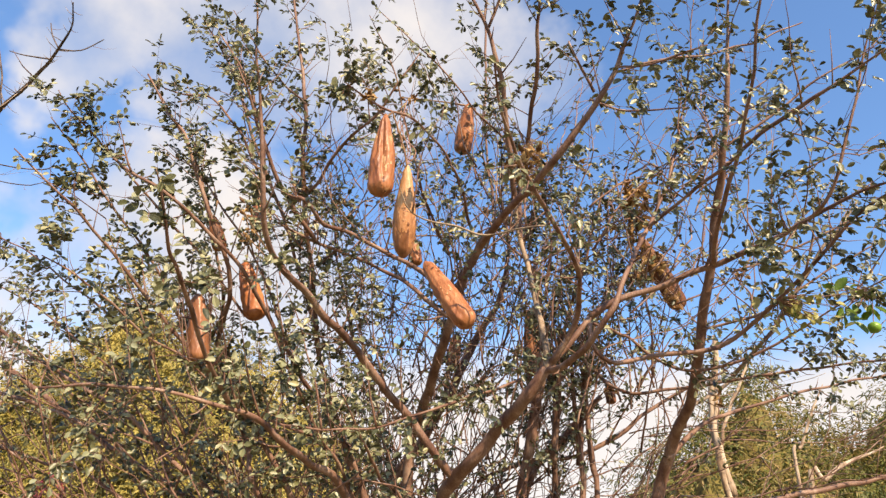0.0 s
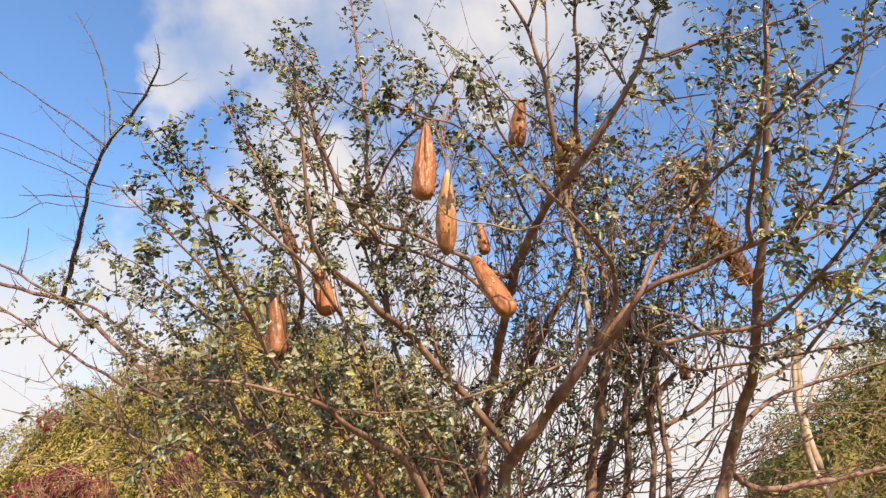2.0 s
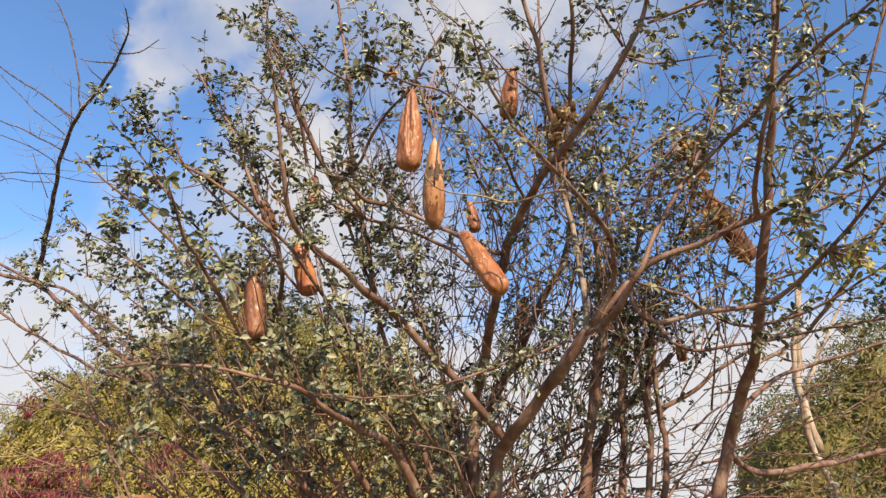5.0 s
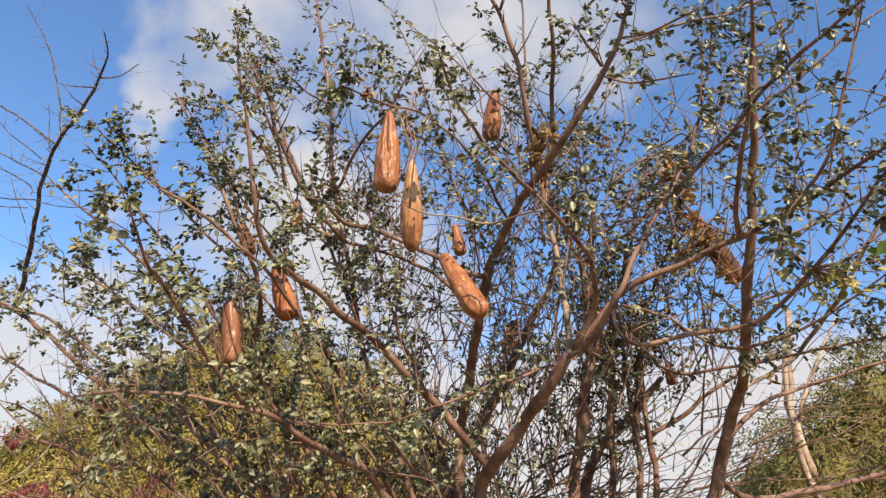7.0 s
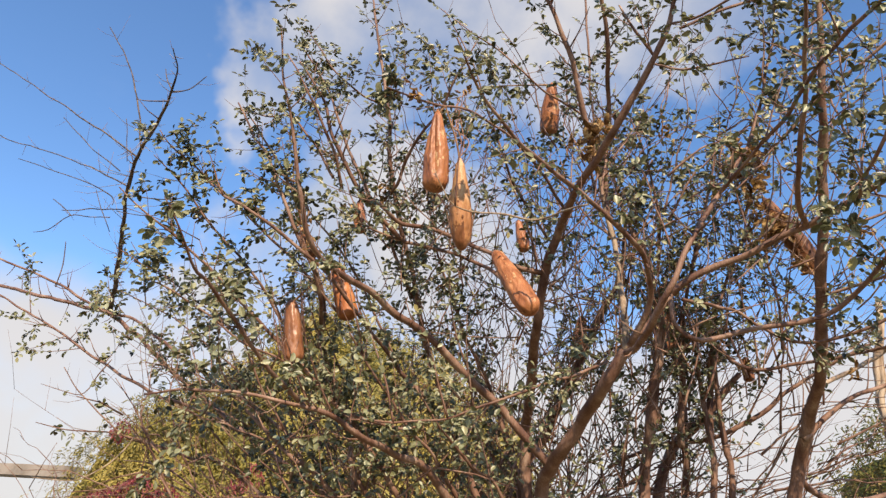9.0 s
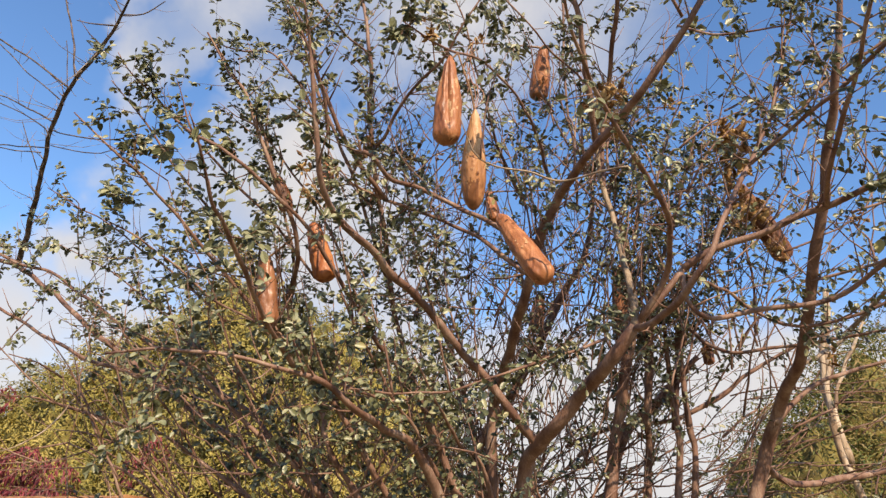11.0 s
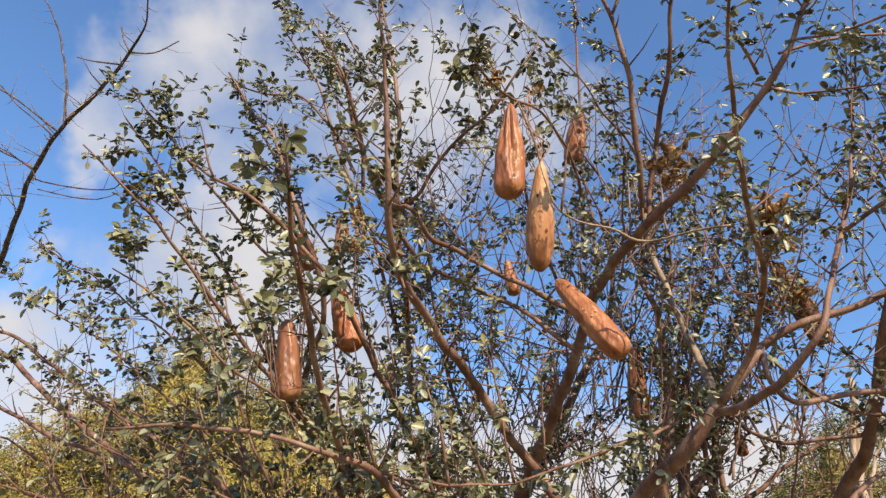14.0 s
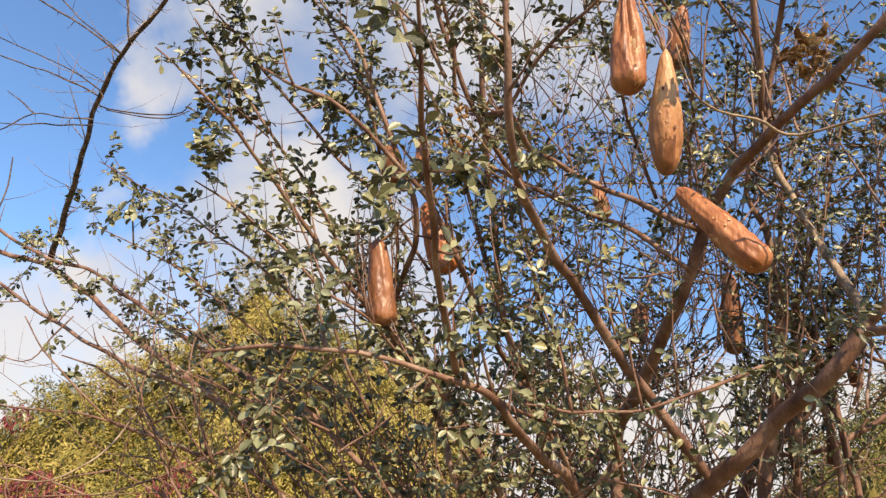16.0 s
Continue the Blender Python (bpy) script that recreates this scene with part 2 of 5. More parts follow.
ROUND_V = np.array([(0, 0, 0), (0.14, -0.22, 0.07), (0.42, -0.44, 0.14), (0.72, -0.44, 0.12), (0.93, -0.22, 0.03), (1.0, 0, -0.07), (0.93, 0.22, 0.03), (0.72, 0.44, 0.12), (0.42, 0.44, 0.14), (0.14, 0.22, 0.07), (0.42, 0, -0.04), (0.74, 0, -0.06)])
ROUND_F = [(0, 1, 2, 10), (10, 2, 3, 11), (11, 3, 4, 5), (0, 10, 8, 9), (10, 11, 7, 8), (11, 5, 6, 7)]


def leaf_axes(way, up):
    way = way / (np.linalg.norm(way, axis=-1, keepdims=True) + 1e-9)
    side = np.cross(up, way)
    side /= np.linalg.norm(side, axis=-1, keepdims=True) + 1e-9
    return way, side, np.cross(way, side)


def leaves(base, way, up, size, width=0.62, form=(ROUND_V, ROUND_F)):
    """Vertices and faces of many folded leaves at once: rows of stalk ends, directions, upper sides and lengths."""
    w, s, n = leaf_axes(way, up)
    t = form[0][None]
    v = base[:, None] + size[:, None, None] * (t[..., :1] * w[:, None] + t[..., 1:2] * width * s[:, None] + t[..., 2:] * n[:, None])
    m = len(form[0])
    faces = [tuple(m * i + k for k in f) for i in range(len(base)) for f in form[1]]
    return v.reshape(-1, 3), faces


def empty(name, place, label, category, group=""):
    e = new(name)
    e.location = place
    return tagged(e, label, category, group)


def under(ob, parent):
    """Hang a mesh, built in world places, under its thing."""
    ob.parent = parent
    ob.matrix_parent_inverse = Matrix.Translation(parent.location).inverted()
    return ob


# ---- ground ----
def ground():
    n, size = 90, 900.0
    axis = np.sign(np.linspace(-1, 1, n)) * np.abs(np.linspace(-1, 1, n)) ** 3 * size
    verts = [(x, y + 3, 0.05 * noise.noise(Vector((x * 0.4, y * 0.4, 0))) if abs(x) + abs(y) < 60 else 0.0) for y in axis for x in axis]
    faces = [(j * n + i, j * n + i + 1, (j + 1) * n + i + 1, (j + 1) * n + i) for j in range(n - 1) for i in range(n - 1)]
    return tagged(mesh_object("ground", verts, faces, GRASS), "dry brown earth with sparse yellowed grass", "ground", kind="structure")


ground()

# ---- the tree ----
tree = empty("fruiting_tree", (0.3, 2.9, 0), "spreading shrubby tree with reddish-brown stems and small glossy leaves", "tree")
rng = np.random.default_rng(7)
TWIGS, LEAVES, SAMPLES = [], [], []          # tubes; rows of base, way, up, length


def sway(rows, amount):
    rows = rows.copy()
    for i, r in enumerate(rows):
        k = min(i, len(rows) - 1 - i, 6) / 6
        for a in range(3):
            rows[i, a] += amount * k * noise.noise(Vector((r[0] * 9 + 7 * a, r[1] * 9, r[2] * 9)))
    return rows


def compound_leaf(base, way, up, scale=1.0):
    """A small pinnate leaf: a short stalk with leaflets in twos and one at the end."""
    way = way / np.linalg.norm(way)
    pairs = rng.integers(1, 4)
    length = scale * rng.uniform(0.014, 0.032)
    side = np.cross(way, up)
    side /= np.linalg.norm(side) + 1e-9
    tip = base + way * length + np.array((0, 0, -0.15 * length))
    TWIGS.append(tube([(*base, 0.0007), (*(base * 0.5 + tip * 0.5), 0.0006), (*tip, 0.0005)], 3))
    for k in range(pairs):
        at = base + (tip - base) * (0.3 + 0.6 * k / max(pairs, 1))
        for s in (-1, 1):
            if rng.random() < 0.12:
                continue
            w = way * rng.uniform(0.2, 0.6) + s * side + np.array((0, 0, rng.uniform(-0.7, 0.25)))
            LEAVES.append((at, w, up + rng.normal(0, 0.45, 3), scale * rng.uniform(0.0145, 0.0240)))
    LEAVES.append((tip, way + rng.normal(0, 0.25, 3) + np.array((0, 0, -0.3)), up + rng.normal(0, 0.35, 3), scale * rng.uniform(0.0165, 0.0265)))


def leafy_twig(base, way, length, radius, density, scale=1.0, forks=1):
    way = way / np.linalg.norm(way)
    n = max(4, int(length / 0.024))
    rows, q, w = [], base.copy(), way.copy()
    for i in range(n + 1):
        rows.append((*q, radius * (1 - 0.75 * i / n)))
        w = w + rng.normal(0, 0.065, 3) + np.array((0, 0, 0.02))
        w /= np.linalg.norm(w)
        q = q + w * length / n
    TWIGS.append(tube(rows, 5 if radius > 0.002 else 4))
    rows = np.array(rows)
    for i in range(1, n + 1):
        if i < n * 0.12:
            continue
        if rng.random() < density:
            out = rng.normal(0, 1, 3)
            d = rows[i, :3] - rows[i - 1, :3]
            d /= np.linalg.norm(d)
            out -= d * (out @ d)
            out /= np.linalg.norm(out) + 1e-9
            up = np.array((0.2, -0.75, 0.7)) + rng.normal(0, 0.5, 3)
            compound_leaf(rows[i, :3], out + d * 0.5, up, scale)
        if forks and i > n * 0.25 and rng.random() < 0.16:
            out = rng.normal(0, 1, 3) + d_of(rows, i) * 1.4
            leafy_twig(rows[i, :3], out, length * rng.uniform(0.25, 0.5), rows[i, 3] * 0.7, density, scale, forks - 1)
    compound_leaf(rows[-1, :3], w, np.array((0.2, -0.75, 0.7)), scale)


def d_of(rows, i):
    d = rows[i, :3] - rows[i - 1, :3]
    return d / (np.linalg.norm(d) + 1e-9)


def limb(pts, twigs=10.0, span=(0.0, 0.7), reach=(0.10, 0.28), density=0.75, mat=BARK, label="", name="limb", own=0.5, lift=0.25, scale=1.0):
    """One limb, given from its tip to its foot; leafy side shoots stand on the stretch named by span."""
    rows = sway(spline(pts, 0.02), 0.008)
    thick = rows[:, 3].max()
    SAMPLES.extend(rows[:, :3])
    v, f = tube(rows, 12 if thick > 0.02 else 8 if thick > 0.008 else 6, 0.22, len(LEAVES))
    ob = under(mesh_object(name, v, f, mat), tree)
    if label:
        ob["label"] = label
    dist = np.r_[0, np.cumsum(np.linalg.norm(np.diff(rows[:, :3], axis=0), axis=1))]
    total = dist[-1]
    for _ in range(int(twigs * total * (span[1] - span[0]))):
        i = int(np.searchsorted(dist, total * rng.uniform(*span)))
        i = min(max(i, 1), len(rows) - 1)
        d = -d_of(rows, i)
        out = rng.normal(0, 1, 3)
        out -= d * (out @ d)
        out /= np.linalg.norm(out) + 1e-9
        leafy_twig(rows[i, :3], out + d * rng.uniform(0.2, 1.1) + np.array((0, 0, lift)), rng.uniform(*reach), min(0.0022, rows[i, 3] * 0.5), density, scale)
    for _ in range(int(total * 9)):          # short bare spurs and broken side twigs
        i = min(max(int(len(rows) * rng.random()), 1), len(rows) - 1)
        d, out = -d_of(rows, i), rng.normal(0, 1, 3)
        out = out - d * (out @ d)
        out = out / (np.linalg.norm(out) + 1e-9) + d * 0.6
        k, r = rng.uniform(0.02, 0.11), min(0.0028, rows[i, 3] * 0.45)
        p = rows[i, :3]
        TWIGS.append(tube([(*p, r), (*(p + out * k * 0.5), r * 0.7), (*(p + out * k + np.array((0, 0, 0.2 * k))), r * 0.3)], 4))
    for i in range(1, len(rows)):            # leaves on the limb's own young end
        if rows[i, 3] < 0.0055 and rng.random() < own and span[1] > 0:
            out = rng.normal(0, 1, 3)
            compound_leaf(rows[i, :3], out - d_of(rows, i) * 0.4, np.array((0.2, -0.75, 0.7)) + rng.normal(0, 0.5, 3), scale)
    return rows


limb([(0.455, 2.11, 2.085, 0.0155), (0.41, 2.14, 2.02, 0.0164), (0.366, 2.205, 1.975, 0.0172), (0.32, 2.29, 1.932, 0.0181), (0.27, 2.345, 1.87, 0.0189), (0.226, 2.42, 1.828, 0.0200), (0.185, 2.5, 1.752, 0.0214), (0.2, 2.62, 1.4, 0.0304), (0.27, 2.8, 0.8, 0.0414)], twigs=0, own=0)
limb([(0.577, 2.1, 2.232, 0.0085), (0.545, 2.1, 2.19, 0.009), (0.50, 2.105, 2.135, 0.0098), (0.455, 2.11, 2.085, 0.011)], twigs=0, own=0)
limb([(0.385, 2.3, 2.72, 0.0071), (0.402, 2.32, 2.6, 0.0077), (0.43, 2.28, 2.45, 0.0081), (0.435, 2.25, 2.387, 0.0083), (0.45, 2.18, 2.247, 0.0089), (0.457, 2.118, 2.151, 0.0094), (0.455, 2.105, 2.08, 0.0097)], twigs=5, span=(0, 0.5), mat=BARK_PALE)
limb([(-0.245, 1.36, 2.62, 0.0018), (-0.232, 1.4, 2.5, 0.0028), (-0.222, 1.45, 2.4, 0.0038), (-0.214, 1.5, 2.29, 0.0048), (-0.208, 1.56, 2.205, 0.0061), (-0.2, 1.65, 2.165, 0.0072), (-0.188, 1.76, 2.165, 0.0080), (-0.165, 1.88, 2.172, 0.0089), (-0.13, 1.965, 2.148, 0.0097), (-0.061, 2.118, 2.109, 0.0105), (0.005, 2.216, 2.054, 0.0111), (0.08, 2.31, 1.985, 0.0115), (0.147, 2.365, 1.912, 0.0121), (0.226, 2.42, 1.828, 0.0128)], scale=0.9, twigs=12, span=(0, 0.45), reach=(0.04, 0.11))
limb([(-0.526, 1.9, 2.992, 0.0025), (-0.443, 1.93, 2.868, 0.0044), (-0.397, 1.97, 2.727, 0.0058), (-0.345, 2.05, 2.62, 0.0066), (-0.29, 2.14, 2.54, 0.007), (-0.235, 2.235, 2.492, 0.0074)], scale=0.82, twigs=16, span=(0, 0.6), reach=(0.05, 0.16))
limb([(-0.34, 2.12, 2.6, 0.0044), (-0.28, 2.03, 2.53, 0.0051), (-0.238, 1.99, 2.502, 0.0058), (-0.193, 2.085, 2.487, 0.0063), (-0.124, 2.21, 2.513, 0.0066), (-0.039, 2.265, 2.499, 0.0070), (0.046, 2.25, 2.446, 0.0072), (0.13, 2.25, 2.395, 0.0076), (0.215, 2.29, 2.385, 0.0081)], twigs=8, span=(0, 0.9))
limb([(-0.36, 2.2, 2.54, 0.0036), (-0.3, 2.21, 2.51, 0.0048), (-0.235, 2.235, 2.492, 0.0054), (-0.166, 2.323, 2.507, 0.0058), (-0.091, 2.4, 2.51, 0.0061), (-0.015, 2.39, 2.468, 0.0065), (0.058, 2.33, 2.402, 0.0066), (0.13, 2.32, 2.34, 0.0070), (0.192, 2.34, 2.3, 0.0072)], twigs=8, span=(0, 0.9))
limb([(0.064, 1.88, 2.958, 0.0018), (0.015, 1.9, 2.874, 0.003), (-0.05, 1.95, 2.793, 0.0042), (-0.157, 2.05, 2.736, 0.005), (-0.25, 2.15, 2.657, 0.0058), (-0.34, 2.22, 2.602, 0.006)], twigs=8, span=(0,0.6))
limb([(-0.631, 2.2, 4.346, 0.0018), (-0.495, 2.2, 3.732, 0.0024), (-0.447, 2.2, 3.494, 0.0038), (-0.39, 2.2, 3.246, 0.0051), (-0.343, 2.22, 3.033, 0.0064), (-0.335, 2.3, 2.805, 0.0078), (-0.323, 2.4, 2.657, 0.0078), (-0.301, 2.5, 2.528, 0.0079), (-0.287, 2.6, 2.373, 0.0087), (-0.229, 2.7, 2.153, 0.0094), (0.05, 2.85, 1.5, 0.02), (0.25, 2.85, 0.8, 0.025)], twigs=20, span=(0,0.6), density=0.6, reach=(0.05,0.18))
limb([(0.675, 1.5, 3.105, 0.0015), (0.66, 1.57, 2.994, 0.0025), (0.64, 1.64, 2.9, 0.0040), (0.605, 1.707, 2.795, 0.0062), (0.56, 1.746, 2.723, 0.0077), (0.518, 1.788, 2.655, 0.0088), (0.47, 1.83, 2.598, 0.0094), (0.423, 1.898, 2.563, 0.0101), (0.371, 1.975, 2.534, 0.0107), (0.319, 2.08, 2.512, 0.0116), (0.272, 2.2, 2.492, 0.0124), (0.228, 2.282, 2.415, 0.0133), (0.197, 2.335, 2.32, 0.0139), (0.17, 2.42, 2.25, 0.0156), (0.142, 2.55, 2.183, 0.0163), (0.1, 2.74, 2.09, 0.0172), (0.06, 2.9, 1.95, 0.0187), (0.12, 2.95, 1.3, 0.0262), (0.27, 2.92, 0.75, 0.0350)], twigs=8, span=(0, 0.4))
limb([(0.132, 1.8, 3.419, 0.0019), (0.186, 1.9, 3.28, 0.0038), (0.228, 1.94, 3.221, 0.0051), (0.264, 1.98, 3.162, 0.0064), (0.302, 2.03, 3.066, 0.0077), (0.334, 2.1, 2.964, 0.0084), (0.36, 2.2, 2.816, 0.0094), (0.385, 2.3, 2.72, 0.0098)], twigs=8, span=(0,0.8))
limb([(0.341, 1.82, 3.317, 0.0031), (0.31, 1.9, 3.266, 0.0044), (0.293, 1.95, 3.224, 0.0051), (0.268, 1.98, 3.162, 0.0051)], twigs=8,span=(0,0.8))
limb([(0.276, 2.85, 4.65, 0.0041), (0.291, 2.9, 3.95, 0.0058), (0.299, 2.95, 3.657, 0.0057), (0.312, 3, 3.409, 0.0055), (0.356, 3.05, 3.111, 0.0063), (0.364, 3.1, 2.886, 0.0062)], twigs=5)
limb([(0.406, 1.7, 3.549, 0.0024), (0.42, 1.85, 3.247, 0.0043), (0.424, 1.95, 3.164, 0.0056), (0.43, 2.07, 3.044, 0.0071), (0.418, 2.25, 2.9, 0.0076), (0.404, 2.31, 2.72, 0.0082), (0.405, 2.32, 2.58, 0.0085)], twigs=8, span=(0,0.8))
limb([(0.371, 3, 3.197, 0.0054), (0.426, 3.1, 2.966, 0.008), (0.397, 3.15, 2.72, 0.0114), (0.297, 3.2, 2.532, 0.0161), (0.215, 3.2, 2.334, 0.0185), (0.096, 3.25, 2.108, 0.0201), (-0.019, 3.3, 1.864, 0.0216), (0.2, 3.15, 1.2, 0.027), (0.3, 3, 0.7, 0.04)], twigs=19, span=(0,0.5))
limb([(0.552, 2.7, 3.006, 0.0047), (0.46, 2.75, 2.788, 0.007), (0.519, 2.8, 2.619, 0.0117), (0.543, 2.85, 2.367, 0.0163), (0.511, 2.89, 2.124, 0.0191), (0.465, 2.95, 1.781, 0.0201), (0.38, 2.95, 0.75, 0.04)], twigs=23, span=(0,0.5))
limb([(1.015, 1.8, 3.534, 0.0018), (1.006, 1.9, 3.185, 0.0041), (0.995, 1.95, 2.978, 0.0069), (0.994, 2.05, 2.778, 0.0101), (1, 2.2, 2.604, 0.0129), (0.996, 2.35, 2.398, 0.0152), (1.001, 2.55, 2.194, 0.0172), (0.987, 2.8, 2.034, 0.0199), (0.933, 2.9, 1.827, 0.0222), (0.75, 2.95, 1.2, 0.032), (0.45, 2.95, 0.6, 0.045)], twigs=5, span=(0,0.5))
limb([(0.835, 1.32, 2.86, 0.0016), (0.84, 1.40, 2.72, 0.0028), (0.847, 1.5, 2.61, 0.004), (0.857, 1.6, 2.535, 0.0048), (0.86, 1.67, 2.5, 0.0053), (0.859, 1.74, 2.452, 0.0058), (0.857, 1.82, 2.41, 0.0062), (0.866, 1.9, 2.37, 0.0066), (0.895, 1.985, 2.358, 0.007)], twigs=7, span=(0, 0.7), reach=(0.05, 0.16), scale=0.9)
limb([(0.93, 1.9, 3.45, 0.0010), (0.91, 1.94, 3.2, 0.0019), (0.885, 1.99, 2.98, 0.0030), (0.85, 2, 2.8, 0.0038), (0.79, 1.975, 2.61, 0.0047), (0.745, 1.93, 2.5, 0.0052), (0.69, 1.885, 2.395, 0.0056), (0.622, 1.82, 2.253, 0.0062), (0.572, 1.8, 2.145, 0.0067), (0.535, 1.86, 2.085, 0.0081), (0.503, 1.95, 2.06, 0.0085), (0.476, 2.04, 2.062, 0.0090), (0.455, 2.115, 2.08, 0.0095)], twigs=9, span=(0, 0.65))
limb([(0.956, 1.2, 2.423, 0.0013), (0.93, 1.25, 2.42, 0.0024), (0.89, 1.3, 2.407, 0.0032), (0.859, 1.36, 2.404, 0.004), (0.836, 1.5, 2.435, 0.0045), (0.80, 1.68, 2.44, 0.0044), (0.70, 1.88, 2.41, 0.0047)], scale=0.9,twigs=7, span=(0,1))
limb([(1.193, 1.4, 2.335, 0.0011), (1.16, 1.52, 2.368, 0.0023), (1.123, 1.65, 2.397, 0.0034), (1.078, 1.75, 2.397, 0.005), (1.011, 1.86, 2.38, 0.0063), (0.906, 1.98, 2.36, 0.0078), (0.745, 2.05, 2.308, 0.0081), (0.629, 2.08, 2.266, 0.0088), (0.577, 2.1, 2.234, 0.0095)], scale=0.95,twigs=16, span=(0,0.7))
limb([(0.97, 1.2, 2.588, 0.0007), (0.988, 1.3, 2.547, 0.0015), (0.978, 1.33, 2.49, 0.0022), (0.953, 1.36, 2.396, 0.0029), (0.933, 1.38, 2.326, 0.0032), (0.92, 1.42, 2.258, 0.0036), (0.911, 1.5, 2.236, 0.0034), (0.978, 1.85, 2.349, 0.0038)], scale=0.9,twigs=9, span=(0,0.8))
limb([(0.245, 1.14, 2.32, 0.0014), (0.265, 1.23, 2.285, 0.0026), (0.302, 1.35, 2.262, 0.0034), (0.336, 1.445, 2.264, 0.0041), (0.38, 1.555, 2.27, 0.0048), (0.43, 1.67, 2.272, 0.0054), (0.48, 1.78, 2.257, 0.0060), (0.522, 1.92, 2.245, 0.0067), (0.52, 2.03, 2.18, 0.0075), (0.47, 2.1, 2.1, 0.0083)], scale=0.85, twigs=9, span=(0.15, 0.75), reach=(0.03, 0.09))
limb([(1.165, 1.45, 2.35, 0.0011), (1.148, 1.57, 2.357, 0.0024), (1.128, 1.7, 2.357, 0.0035), (1.095, 1.85, 2.312, 0.0047), (1.043, 2, 2.257, 0.0055), (0.996, 2.1, 2.213, 0.0058), (0.919, 2.15, 2.177, 0.0064), (0.714, 2.15, 2.139, 0.0065), (0.623, 2.12, 2.114, 0.0064), (0.58, 2.1, 2.154, 0.0064), (0.576, 2.1, 2.218, 0.0071)], twigs=12, span=(0,0.5))
limb([(1.625, 2.3, 2.241, 0.0028), (1.405, 2.5, 2.254, 0.0043), (1.19, 2.6, 2.237, 0.0052), (1.003, 2.7, 2.219, 0.0061), (0.828, 2.75, 2.213, 0.0063), (0.757, 2.9, 2.318, 0.0067), (0.705, 2.95, 2.399, 0.007)], twigs=10)
limb([(1.414, 2, 2.378, 0.0015), (1.296, 2.2, 2.329, 0.0028), (1.171, 2.3, 2.253, 0.004), (1.089, 2.35, 2.22, 0.0047), (0.941, 2.4, 2.193, 0.0048), (0.826, 2.45, 2.254, 0.005), (0.756, 2.4, 2.292, 0.005), (0.607, 2.2, 2.255, 0.0046)], twigs=10)
limb([(1.958, 2.9, 2.4, 0.0035), (1.559, 2.9, 2.298, 0.005), (1.306, 2.9, 2.216, 0.0064), (1.115, 2.85, 2.133, 0.0077), (0.97, 2.8, 1.996, 0.0103)], twigs=4)
limb([(2.113, 3.3, 2.089, 0.0091), (1.642, 3.3, 1.979, 0.0117), (1.376, 3.25, 1.908, 0.0124), (1.115, 3.1, 1.846, 0.0118), (1.002, 3, 1.869, 0.0108), (0.945, 2.88, 1.917, 0.0083)], twigs=0, own=0)
limb([(0.649, 3.1, 2.594, 0.0059), (0.626, 3.1, 2.354, 0.0097), (0.618, 3.1, 2.087, 0.0135), (0.609, 3.1, 1.8, 0.0145), (0.5, 3.05, 0.7, 0.03)], twigs=14, span=(0,0.4))
limb([(0.663, 2.95, 2.399, 0.0062), (0.686, 3, 2.194, 0.0092), (0.701, 3, 2.008, 0.012), (0.691, 3, 1.793, 0.0124), (0.55, 3, 0.7, 0.03)], twigs=10, span=(0,0.3))
limb([(0.742, 3, 2.416, 0.0063), (0.742, 3.05, 2.251, 0.0086), (0.75, 3.05, 2.017, 0.0114), (0.754, 3.05, 1.8, 0.0118), (0.58, 3.1, 0.7, 0.03)], twigs=10, span=(0,0.3))
limb([(0.848, 3.3, 2.345, 0.0102), (0.699, 3.35, 2.173, 0.0202), (0.53, 3.4, 1.937, 0.0219), (0.4, 3.3, 1.1, 0.035), (0.35, 3.1, 0.7, 0.04)], twigs=0)
limb([(1.334, 3.1, 2.424, 0.0039), (1.159, 3.2, 2.35, 0.0065), (0.998, 3.2, 2.246, 0.0081), (0.905, 3.2, 2.167, 0.0096), (0.704, 3.2, 2.064, 0.008), (0.53, 3.25, 2.048, 0.0073), (0.325, 3.3, 1.962, 0.0075)], twigs=4)
DEAD_ROWS = limb([(-1, 1.86, 3.084, 0.002), (-1.044, 1.95, 3.078, 0.0027), (-1.113, 2.03, 3.052, 0.0042), (-1.246, 2.15, 3.03, 0.0059), (-1.466, 2.33, 3.003, 0.0071), (-1.641, 2.5, 2.961, 0.0083), (-1.807, 2.72, 2.843, 0.0097), (-1.946, 2.9, 2.738, 0.0111), (-2.107, 3.1, 2.59, 0.0125)], twigs=0, own=0, mat=BARK_DEAD, name="dead_limb", label="bare grey dead branch")
limb([(-2.726, 2.33, 3.784, 0.0019), (-1.996, 2.33, 3.327, 0.0026), (-1.789, 2.33, 3.19, 0.0033), (-1.631, 2.33, 3.098, 0.0032), (-1.473, 2.33, 2.986, 0.0039)], twigs=0, own=0, mat=BARK_DEAD, name="dead_twig")
limb([(-1.808, 2.3, 3.697, 0.0018), (-1.659, 2.3, 3.497, 0.0025), (-1.528, 2.3, 3.255, 0.0033), (-1.441, 2.3, 3.013, 0.0031)], twigs=0, own=0, mat=BARK_DEAD, name="dead_twig")
limb([(-0.979, 2.03, 3.095, 0.0014), (-1.043, 2.03, 3.044, 0.0021), (-1.111, 2.03, 3.045, 0.0028)], twigs=0, own=0, mat=BARK_DEAD, name="dead_twig")
limb([(-1.313, 2.08, 3.074, 0.0015), (-1.252, 2.08, 3.057, 0.0022), (-1.165, 2.08, 3.046, 0.0029)], twigs=0, own=0, mat=BARK_DEAD, name="dead_twig")
